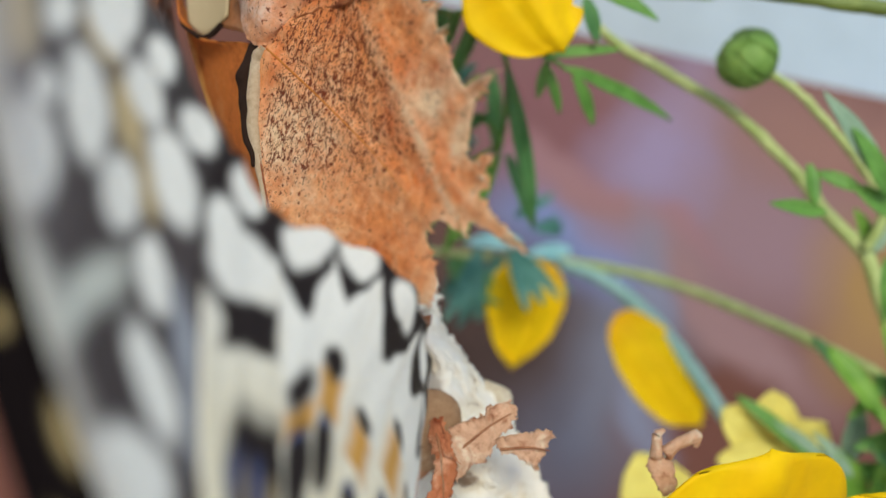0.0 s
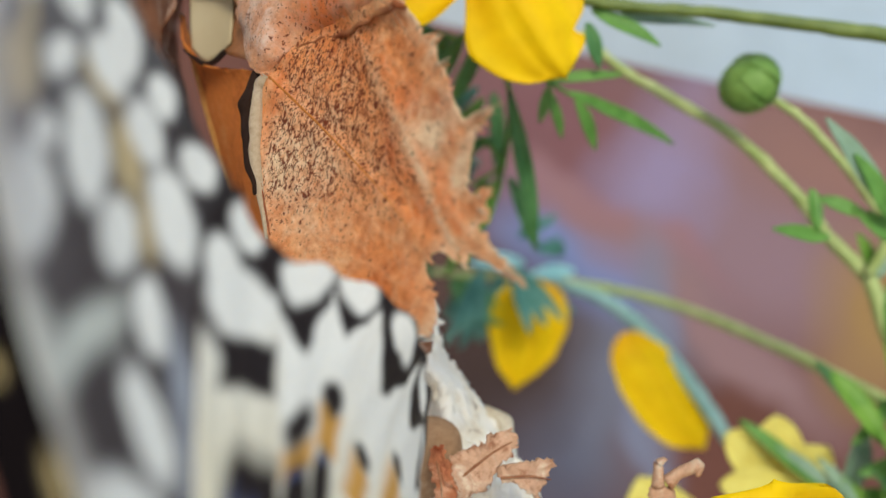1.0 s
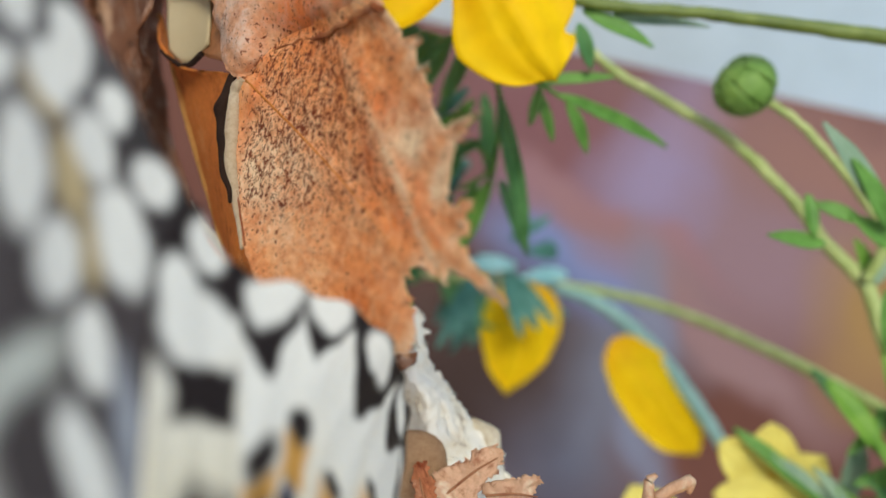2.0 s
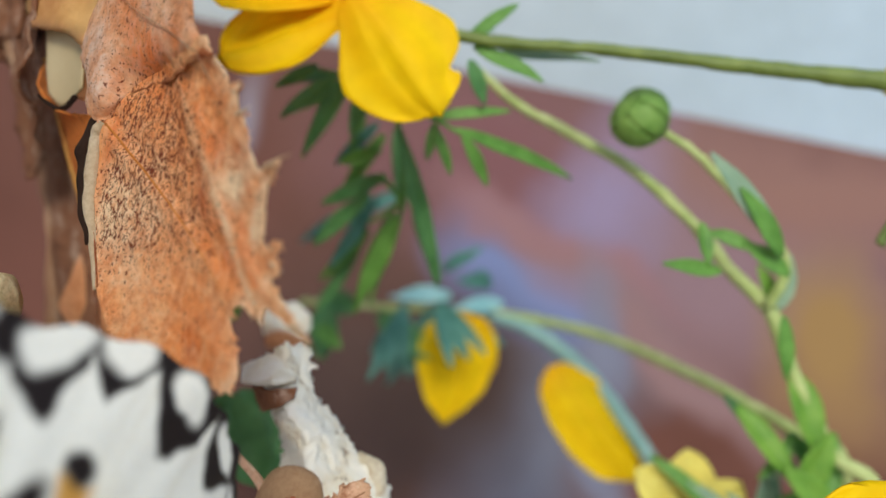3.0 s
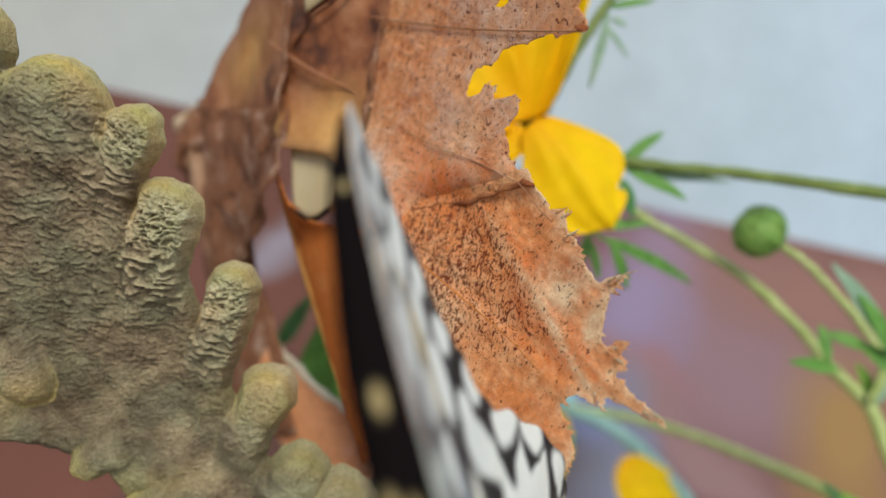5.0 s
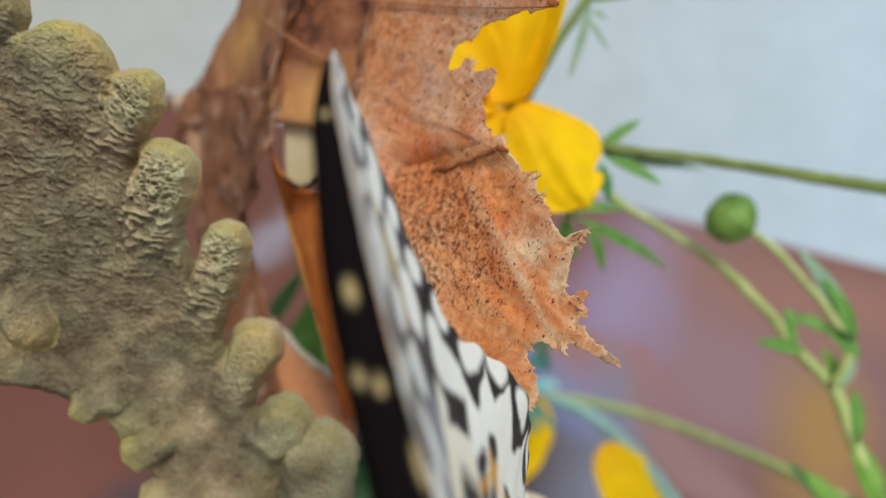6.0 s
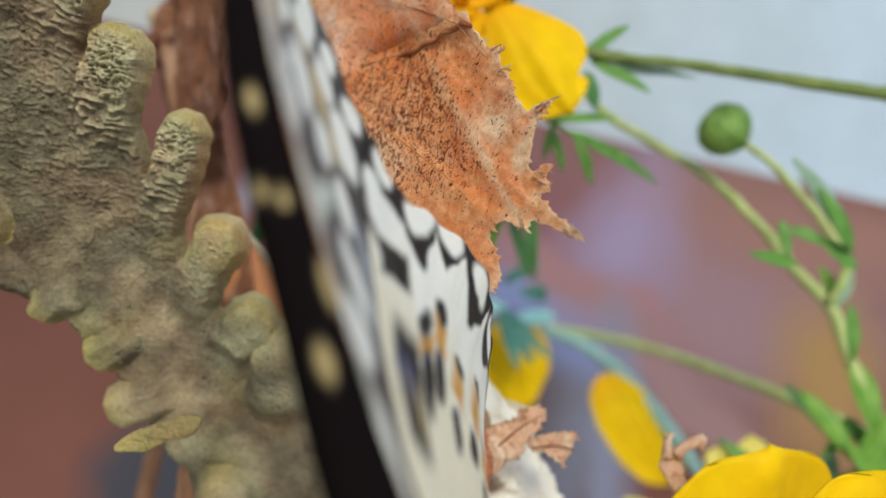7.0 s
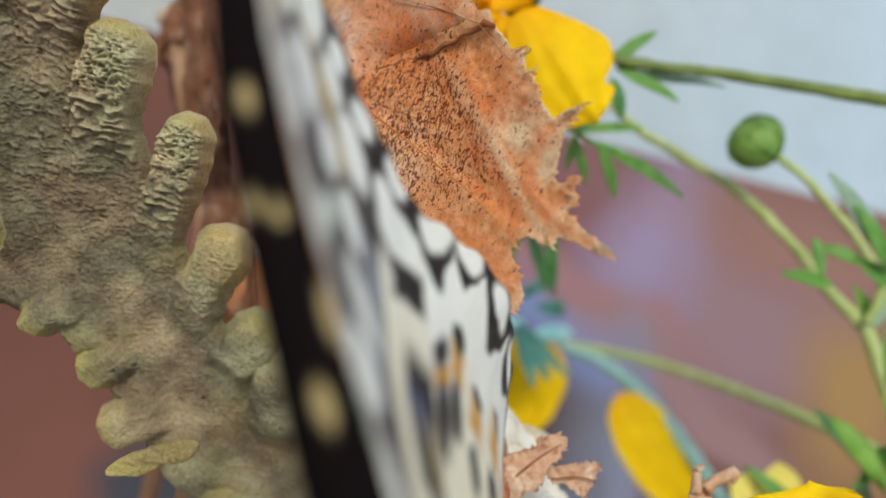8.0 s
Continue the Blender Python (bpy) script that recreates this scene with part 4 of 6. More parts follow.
def leaf_flecks(u, v):
    """How flecked (red), how orange (green) and how pale (blue) the blade is."""
    d2 = fold_lines(u, v)[1]
    a, b = crease(u, v)[:2]
    uneven = 0.5 + 0.9 * noise.noise(Vector((u * 0.24, v * 0.24, 6)))
    fleck = slope(-(d2 + 0.2) * 1.3) * slope((v - 276.5 - 0.55 * max(0.0, u + 16)) * 0.7) * slope(-(v - 301) * 1.2) * slope((u + 19.2) * 1.5) * (0.62 + 0.4 * uneven)
    fleck += 0.6 * hill(u, v, -9.3, 294.2, 4.2, 4.4) + 0.2 * hill(u, v, -14.5, 287, 4, 5) + 0.16 * slope(d2 * 1.2) * uneven * 1.6
    edge = math.exp(-outline_distance(u, v, TORN_EDGE) / 0.8)
    warm = 1.0 * hill(u, v, 1.6, 286.0, 3.2, 3.0) + 0.65 * hill(u, v, -2.2, 294.0, 2.0, 3.0) + 0.65 * hill(u, v, 3.0, 292.6, 1.5, 2.8) + 0.7 * hill(u, v, -0.5, 289.0, 2.0, 2.0)
    warm += 0.5 * math.exp(-((d2 - 1.6) / 1.0) ** 2) * slope(-(v - 299)) + 0.55 * math.exp(-((u + 19.4 - 0.22 * (v - 285) * (v < 285) * -1) / 0.8) ** 2) + 0.35 * hill(u, v, -13, 299, 6, 2.0) + 0.35 * hill(u, v, 1, 276, 4, 3)
    # pale crest and crumple ridges carry highlights painted into the colour
    pale = 0.75 * math.exp(-((d2 - 0.1) / 0.6) ** 2) * slope(-(v - 297.5)) * (0.4 + uneven) + 0.85 * hill(u, v, -13.5, 283, 6.0, 7.5) + 0.45 * hill(u, v, -1.0, 292.5, 3.0, 4.5) + 0.75 * hill(u, v, 0.6, 291.8, 1.5, 2.4) + 0.8 * hill(u, v, 3.7, 289.0, 1.0, 2.2)
    pale += 0.9 * edge + 0.30 * max(a, b) ** 3 + 0.5 * hill(u, v, -17.6, 279, 1.6, 6)
    return min(1.0, fleck), min(1.0, 1.25 * warm) * (1 - edge), min(1.0, pale)


def upper_paint(u, v):
    a, b = crease(u, v)[:2]
    # the crumple ridges of the lobe get painted highlights too
    pale = 0.35 * math.exp(-((u + 13) / 7.0) ** 2) * slope(v - 306) + 0.35 * max(a, b) ** 3 + 1.1 * math.exp(-((u + 24.5) / 4.2) ** 2 - ((v - 298) / 5.0) ** 2)
    warm = 0.75 * math.exp(-((v - 302) / 4.0) ** 2) * slope((u + 20) * 1.5) + 0.2 * math.exp(-((u + 20) / 5.0) ** 2)
    return 0.25 + 0.3 * noise.noise(Vector((u * 0.2, v * 0.2, 3))), min(1.0, warm), min(1.0, pale)


def dry_leaf():
    root = thing("dry_leaf", (-52, 172, 262), "crumpled dry brown leaf with a ragged frayed edge", "leaf")
    lower = [(-22.3, 291), (-21.4, 285.5), (-19.0, 279.5), (-16.0, 274.0), (-11.5, 270.5), (-5.0, 270.8), (-0.5, 271.6), (1.6, 272.2), (2.6, 271.9)] + TORN_EDGE + [(-8.5, 303.4), (-12.5, 300.6), (-17.5, 297.5), (-21.0, 294.2)]
    leaf = part("blade", sheet(lower, leaf_surface, 0.30, 0.22, ragged=0.16, fray=0.45, paint=leaf_flecks, seed=2), DRY_FRONT, root, "speckled rust-brown lower lobe")
    upper = [(-28.6, 299.2), (-27.4, 296.2), (-25.4, 293.6), (-22.8, 292.0), (-20.8, 292.6), (-19.4, 295.2), (-16.0, 298.2), (-11.5, 300.4), (-8.4, 302.6), (-6.4, 304.2), (-8.0, 306.0), (-8.3, 307.0), (-9.3, 309.3), (-8.6, 310.9), (-8.4, 312.6),
             (-9.0, 313.9), (-10.4, 313.4), (-11.2, 313.2), (-11.6, 314.6), (-12.3, 315.2), (-13.1, 313.7), (-14.4, 313.2), (-14.2, 316.8), (-12.0, 318.1), (-11.5, 319.6), (-9.3, 320.6), (-7.4, 321.5), (-5.9, 321.6), (-3.9, 322.4), (-4.4, 323.6),
             (-5.5, 325.2), (-6.2, 328.0), (-6.3, 330.2), (-6.0, 331.9), (-7.8, 331.6), (-7.4, 329.2), (-8.9, 328.0), (-10.3, 328.1), (-11.9, 325.7), (-14.0, 324.2), (-13.2, 326.4), (-13.8, 331), (-14.8, 336.3), (-15, 346), (-25.2, 346),
             (-26.6, 338), (-27.4, 330), (-27.6, 318), (-27.0, 308), (-28.4, 303.4)]

    def upper_surface(u, v):
        x, y, z = leaf_surface(u, v)
        roll = math.exp(-((u + 23.5) / 4.0) ** 2 - ((v - 297) / 5.5) ** 2)
        y += 1.5 * math.exp(-outline_distance(u, v, upper[1:11]) / 1.0) + 1.2 * math.exp(-outline_distance(u, v, upper[-6:] + upper[:2]) / 1.0)
        return x, y - 0.4 - 0.6 * min(1.0, max(0.0, (v - 300) / 6)) - 4.0 * roll + 0.002 * (v - 300) ** 2, z
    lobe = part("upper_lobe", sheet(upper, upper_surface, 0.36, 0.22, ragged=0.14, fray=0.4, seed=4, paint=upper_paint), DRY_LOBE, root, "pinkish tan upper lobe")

    def on_leaf(points, lift=0.3):
        return [(x, leaf_surface(x, z)[1] - lift, z) for x, z in spline(points, 24)]
    part("rim", tube(on_leaf([(-21.6, 291.8), (-22.2, 290), (-21.6, 286), (-19.6, 280), (-16.4, 274)], 0.1), [0.6, 0.95, 1.05, 0.75, 0.2], 10, 50, 0.12), DRY_RIM, leaf, "pale cream curled rim")
    part("vein", tube(on_leaf([(-21.0, 291.8), (-15.0, 289.3), (-9.0, 286.6), (-3.5, 284.0), (1.0, 281)], 0.12), [0.18, 0.16, 0.12, 0.05], 6, 30), DRY_ORANGE, leaf)
    part("vein", tube(on_leaf([(-20.6, 283), (-18.5, 278.5), (-16.0, 274.5)], 0.3), [0.16, 0.14, 0.1], 6, 16), DRY_INNER, leaf)
    part("vein", tube(on_leaf([(-30, 323.5), (-22, 322.6), (-14, 322), (-4, 321.8)], 1.0), [0.16, 0.15, 0.13, 0.1], 6, 24), DRY_PLAIN, lobe)
    for i, (x, z) in enumerate(((-4.4, 322.3), (-6.4, 331.2))):
        part("burnt_tip", ball((x, leaf_y(x, z) - 0.7, z), 0.9, 0.4, 0.6, 0.9, i, 8, 10), DRY_INNER, lobe)
    rng = random.Random(7)
    for x, z, dx, dz in ((5.0, 295.2, 0.8, 0.8), (6.6, 288.2, 0.7, 0.5), (6.4, 286.6, 0.9, -0.2), (10.4, 281.8, 1.2, -0.5), (5.4, 281.2, 0.1, -0.9), (-9.0, 313.6, 0.6, 0.6), (-0.9, 300.8, 0.6, 0.7), (-11.8, 314.8, -0.2, 0.7), (0.2, 298.4, 0.7, 0.5)):
        for k in range(3):
            ox, oz = rng.uniform(-0.5, 0.5), rng.uniform(-0.5, 0.5)
            s = rng.uniform(0.5, 1.1)
            y = leaf_surface(x + ox, z + oz)[1]
            part("frayed_fibre", tube([(x + ox - dx * 0.7, y, z + oz - dz * 0.7), (x + ox + dx * 0.3 * s, y + rng.uniform(-0.3, 0.3), z + oz + dz * 0.4 * s), (x + ox + dx * s + rng.uniform(-0.5, 0.5), y + rng.uniform(-0.5, 0.3), z + oz + dz * s + rng.uniform(-0.5, 0.5))], [0.16, 0.12, 0.05], 5, 10, 0.25, k), DRY_RIM if rng.random() < 0.5 else DRY_FIBRE, leaf if z < 303 else lobe)
    part("vein", tube([(x, leaf_y(x, z) - 1.6, z) for x, z in spline([(-27, 309.5), (-19, 306.4), (-11, 304.6), (-6.5, 303.2)], 20)] + [(-3.8, 91.0, 300.6), (-2.4, 89.6, 299.6)], [0.04, 0.07, 0.09, 0.07], 6, 40), DRY_PLAIN, lobe)

    # dark strip: the crease's reddish stain and the shade under the lobe, as a shape
    part("fold_strip", tube([(x, leaf_surface(x, z)[1] - 0.2, z) for x, z in spline([(-21.6, 292.6), (-19.6, 294.8), (-16.0, 297.4), (-11.5, 299.6), (-8.4, 301.8), (-6.2, 303.2), (-4.6, 303.4)], 30)], [0.15, 0.3, 0.22, 0.3, 0.25, 0.45, 0.2], 8, 110, 0.9, 5), DRY_INNER, lobe, "dark reddish strip, stain and shade of the crease")

    # the folds behind the front lobes
    def behind(x, z, back):
        return (x, leaf_y(x, z) - 0.9 + 0.002 * (z - 300) ** 2 + back, z)
    def amber_low(s, v):
        return [min(1.0, max(0.0, (s - 0.52) * 4)) * (1 - 0.6 * abs(v)) * min(1.0, max(0.0, (1.04 - s) * 8))] * 3

    def amber_mid(s, v):
        return [0.9 * math.exp(-((s - 0.62) / 0.22) ** 2 - ((v + 0.1) / 0.5) ** 2)] * 3
    part("inner_panel", patch([[behind(-22.5, 345, 4.0), (-27.3, 124.4, 340.8), (-39.0, 133.2, 324.1)], [behind(-24.5, 330, 3.5), (-33.9, 127.9, 324.4), (-43.6, 134.5, 319.6)], [behind(-24.5, 317, 3.5), (-33.3, 128.9, 315.9), (-42.5, 136.5, 310.4)], [behind(-24, 306, 3.5), (-32.4, 128.4, 308.2), (-43.1, 136.6, 304.1)], [behind(-24, 298, 3.5), (-33.0, 127.0, 301.0), (-40.3, 133.5, 300.4)]], 36, 24, 0.3, 0.5, 3, paint=amber_low), MEMBRANE, root, "dark brown inner face")
    part("pale_window", patch([[(-44.7, 130.4, 342.0), (-34.7, 124.8, 343.8), (-25.9, 120.3, 345.6)], [(-43.3, 130.4, 332.4), (-37.2, 127.0, 334.1), (-30.6, 122.6, 336.6)], [(-40.7, 130.3, 322.6), (-38.8, 129.2, 324.4), (-35.5, 127.0, 327.3)]], 14, 14, 0.3, 0.15, 17), PAPERY, root, "pale cream papery patch")
    part("seam_or_shade", tube([(-25.4, 119.3, 345.4), (-28.9, 121.5, 337.2), (-33.8, 124.9, 328.2), (-39.7, 129.3, 321.7)], [0.35, 0.5, 0.45, 0.3], 8, 40, 0.5), DRY_MOTTLE, root)
    part("rib", tube([(-43.8, 129.4, 340.9), (-44.3, 130.5, 332.2), (-43.8, 131.5, 324.6), (-43.0, 132.5, 315.9), (-43.0, 134.6, 307.0), (-44.6, 138.7, 298.6)], [0.4, 0.7, 0.8, 0.4, 0.3, 0.3], 8, 40, 0.9), DRY_MOTTLE, root)
    # the shadow line behind the lobe's edge, built as a dark tube
    part("seam_or_shade", tube([behind(-25.4, 344, 1.6), behind(-27.2, 332, 1.6), behind(-27.8, 322, 1.6), behind(-27.6, 312, 1.6), behind(-27.4, 306, 1.6)], [0.3, 0.6, 0.8, 0.7, 0.3], 8, 50, 0.8), DRY_MOTTLE, root)
    part("vein", tube([(-46.1, 135.7, 317.1), (-37.2, 129.7, 313.6), (-31.9, 127.4, 312.2), (-25.5, 124.5, 309.7)], [0.35, 0.3, 0.25, 0.2, 0.2], 6, 30), DRY_PLAIN, root)
    part("outer_fold", patch([[(-51.4, 151.8, 347.0), (-47.5, 143.6, 345.4), (-42.6, 132.3, 343.1)], [(-56.3, 164.3, 325.3), (-50.2, 148.9, 325.2), (-40.2, 131.3, 323.4)], [(-60.4, 170.6, 315.4), (-51.9, 156.1, 314.5), (-42.4, 133.5, 315.2)], [(-63.7, 172.9, 304.1), (-53.5, 160.3, 304.0), (-41.6, 135.5, 304.9)]], 30, 22, 0.4, 0.7, 5, paint=amber_mid), MEMBRANE, root, "tan outer fold")
    part("outer_fold", patch([[(-63.9, 171.9, 305.9), (-53.7, 159.3, 305.6), (-40.5, 133.4, 307.6)], [(-58.7, 168.7, 292.0), (-50.4, 156.2, 294.1), (-41.1, 133.5, 299.4)], [(-55.8, 166.6, 280.5), (-47.7, 154.1, 284.4), (-41.3, 133.6, 292.2)], [(-52.9, 164.5, 271.6), (-48.9, 158.2, 274.5), (-45.4, 152.0, 278.3)]], 30, 22, 0.4, 1.8, 25), DRY_MOTTLE, root, "mottled brown outer fold")
    part("pale_window", patch([[(-39.7, 135.9, 302.5), (-36.2, 132.6, 303.1), (-31.7, 129.2, 304.0)], [(-37.9, 133.2, 296.2), (-34.7, 131.0, 296.9), (-30.5, 127.7, 298.3)], [(-36.6, 131.7, 291.7), (-33.4, 129.3, 290.5), (-29.8, 126.3, 294.1)]], 16, 16, 0.3, 0.12, 7), PAPERY, root, "pale cream papery patch")
    part("seam_or_shade", tube([(-36.9, 129.5, 291.7), (-33.4, 127.8, 290.2), (-30.6, 125.7, 292.6)], [0.2, 0.35, 0.45], 8, 30, 0.4), DRY_BLACK, root)
    part("inner_panel", patch([[(-33.9, 131.0, 304.6), (-28.8, 127.0, 304.6), behind(-21, 303, 4.0)], [(-32.1, 129.3, 298.0), (-27.3, 125.4, 298.6), behind(-21, 298, 4.0)], [(-31.0, 127.8, 292.5), (-26.8, 123.8, 292.4), behind(-20, 292.5, 3.5)]], 14, 14, 0.3, 0.3, 33, paint=lambda s, v: [0.15] * 3), MEMBRANE, root, "dark brown inner face")
    def rim_point(x, z, dx, back):
        return (x + dx, leaf_y(x, z) + back, z)
    part("side_fold", patch([[(-41.6, 141.4, 296), (-38.6, 132.5, 293.4), (-37.1, 130.8, 292.0)], [(-39.6, 140.0, 292.6), (-36.2, 130.6, 290.5), (-32.8, 127.2, 290.1)], [(-35.9, 136.8, 286.2), (-29, 125, 288.5), rim_point(-22.3, 291.5, 0.8, 1.6)], [(-31.2, 132.9, 278.3), (-26, 121, 282), rim_point(-21.4, 285.5, 0.8, 1.6)], [(-26.4, 129, 270.4), (-22.5, 117, 275), rim_point(-19.0, 279.5, 0.8, 1.6)], [(-21.6, 125, 262.4), (-18.5, 112, 268), rim_point(-16, 274, 0.8, 1.6)], [(-16.8, 121.1, 254.5), (-14, 114, 260), (-12, 106, 266)]], 48, 18, 0.35, 0.35, 8), DRY_SIDE, root, "orange narrow side fold")
    part("fold_strip", tube([(-41.6, 141.1, 296), (-39.4, 139.4, 292), (-35.9, 136.5, 286.2), (-31.2, 132.6, 278.3), (-26.4, 128.7, 270.4), (-21.6, 124.7, 262.4)], [0.3, 0.5, 0.6, 0.6, 0.5, 0.3], 8, 50, 0.15), DRY_GLOW, root, "amber turned edge")
    part("seam_or_shade", tube([rim_point(-22.6, 292.6, -0.4, 0.5), rim_point(-22.3, 290, -1.1, 0.4), rim_point(-21.6, 286, -1.2, 0.4), rim_point(-20.2, 282, -1.1, 0.4), rim_point(-18.3, 278, -0.9, 0.4)], [0.3, 0.9, 0.95, 0.8, 0.2], 10, 80, 0.6), DRY_BLACK, root)
    part("back_fold", patch([[(-71.3, 192.7, 299.5), (-61.4, 184.0, 299.9), (-52.5, 176.5, 300.3)], [(-67.1, 189.3, 287.6), (-56.9, 176.6, 288.7), (-51.5, 173.6, 289.9)], [(-57.4, 180.3, 271.5), (-50.4, 170.3, 274.1), (-44.6, 164.3, 275.9)], [(-48.3, 169.3, 255.4), (-43.1, 161.8, 259.3), (-35.9, 155.0, 262.3)], [(-40.6, 159.9, 241.1), (-36.0, 153.3, 244.4), (-29.3, 145.7, 248.4)]], 26, 14, 0.5, 1.0, 9), DRY_MOTTLE, root, "greyish brown back fold")
    part("withered_knot", ball((-63.9, 180.2, 296.3), 4.2, 4.0, 7.5, 3.2, 3, 28, 36), DRY_MOTTLE, root, "fuzzy brown knot with white down")
    part("withered_knot", ball((-67.1, 181.1, 301.4), 2.2, 2.2, 2.8, 2.4, 4), DRY_RIM, root)
    part("stalk", tube([(-63.4, 180.1, 295.8), (-56.9, 177.5, 278.8), (-48.7, 172.2, 256.6), (-50, 178, 200), (-52, 172, 90), (-52, 172, 0)], [3.2, 2.6, 2.2, 2.2, 2.6, 3.2], 10, 50, 0.5), BRANCH, root)
    hang = [(-38.0, 158.0, 263.0), (-32.0, 155.0, 258.9), (-25.6, 150.0, 256.0), (-19.3, 145.0, 254.9), (-13.0, 138.0, 251.5)]
    part("hanging_fold", patch([[(x, y, z), (x - 1, y - 2, z - 4), (x - 2, y - 3, z - 8), (x - 3, y - 3, z - 12)] for x, y, z in hang], 40, 24, 0.4, 0.7, 12), DRY_HANG, root, "light orange hanging fold")
    part("rim", tube([(x, y - 0.3, z) for x, y, z in hang], [0.9, 0.9, 0.8, 0.7, 0.5], 8, 60, 0.6), DRY_PALE, root, "whitish curled rim")
    return root


dry_leaf()


# ---- bracket fungus on a dead branch ----
def fungus():
    root = thing("bracket_fungus", (-34, 128, 0), "pale olive lobed bracket fungus with wrinkled ridges on a branch", "fungus")
    part("branch", tube([(-91.7, 124.0, 301.8), (-72.1, 120.6, 284.7), (-52.3, 119.2, 260.6), (-35.0, 119.0, 242.2), (-31.0, 118.0, 223.4), (-36, 134, 150), (-34, 134, 0)], [4, 5, 4.6, 3.2, 2.4, 3.0, 4.5], 12, 60, 0.8), BRANCH, root, "orange-brown dead branch")
    core = [(-89.9, 304.8), (-74.5, 306.0), (-65.2, 301.1), (-58.6, 295.1), (-53.0, 288.5), (-46.4, 281.2), (-44.0, 277.0), (-39.6, 268.4), (-36.0, 263.4), (-32.0, 257.0), (-28.0, 253.6), (-24.3, 250.6), (-15.5, 246.3), (-10.0, 234.8), (-3.4, 213.4), (-0.8, 195.5), (-18.6, 193.3), (-27.5, 216.7), (-32.9, 228.9), (-37.9, 233.2), (-41.4, 240.6), (-47.8, 245.3), (-54.6, 251.9), (-61.8, 253.3), (-71.8, 252.6), (-85.2, 256.8)]
    lobes = [
        ((-76.5, 297.4), (-74.3, 311.0), 9.0, 2.8, 0.3), ((-65.4, 286.5), (-65.0, 307.2), 14.5, 2.8, 0.35), ((-60.5, 281.4), (-54.3, 302.6), 7.8, 2.8, 0.8),
        ((-51.0, 266.2), (-49.8, 294.4), 8.6, 3.6, 1.0), ((-42.8, 259.7), (-39.3, 284.9), 7.2, 3.4, 1.0), ((-38.0, 248.2), (-31.7, 270.9), 8.0, 3.8, 0.25),
        ((-48.1, 258.6), (-57.5, 250.0), 6.4, 3.3, 0.1), ((-39.6, 252.8), (-48.9, 244.1), 6.6, 3.3, 0.05), ((-32.5, 244.6), (-45.4, 236.8), 8.0, 3.7, 0.05),
        ((-30.8, 247.5), (-24.2, 259.3), 9.5, 4.4, 0.15), ((-18.4, 237.6), (-20.1, 257.0), 13.0, 5.2, 0.2), ((-23.5, 215.1), (-26.2, 232.1), 9.0, 5.0, 0.05),
        ((-75.2, 271.7), (-68.1, 263.6), 8.0, 3.6, 0.1), ((-69.4, 271.4), (-61.9, 260.0), 8.5, 3.6, 0.1),
    ]
    part("crust", frond(core, lobes, lambda u, v: 109.0 + 0.10 * (u + 45) - 0.15 * (v - 265), 4.6), FUNGUS, root, "olive lobed crust with wavy ridges")
    part("lobe", finger((-28.7, 97.2, 244.2), (-39.7, 98.4, 237.0), 3.2, 2.0, tone=0.9, seed=20.4, wrinkle=0.15), FUNGUS, root)
    return root


fungus()


# ---- cosmos flowers ----
def flower_stem(root, points, radii, mat=STEM, name="stem"):
    return part(name, tube(points, [r * 0.8 for r in radii], 9, 10 * len(points), 0.3), mat, root)


def filament_tuft(base, tip, count, spread, seed):
    """A tuft of short thick filaments fanning out from one point."""
    rng = random.Random(seed)
    verts, faces = [], []
    base, tip = np.array(base), np.array(tip)
    for _ in range(count):
        end = base + (tip - base) * rng.uniform(0.7, 1.05) + np.array([rng.uniform(-1, 1) for _ in range(3)]) * spread
        v, f = tube([base, base * 0.5 + end * 0.5 + np.array((0, 0, -0.4)), end], [0.35, 0.4, 0.6, 0.35], 5, 7, 0.2)[:2]
        n = len(verts)
        verts += list(v)
        faces += [tuple(i + n for i in g) for g in f]
    return verts, faces, None


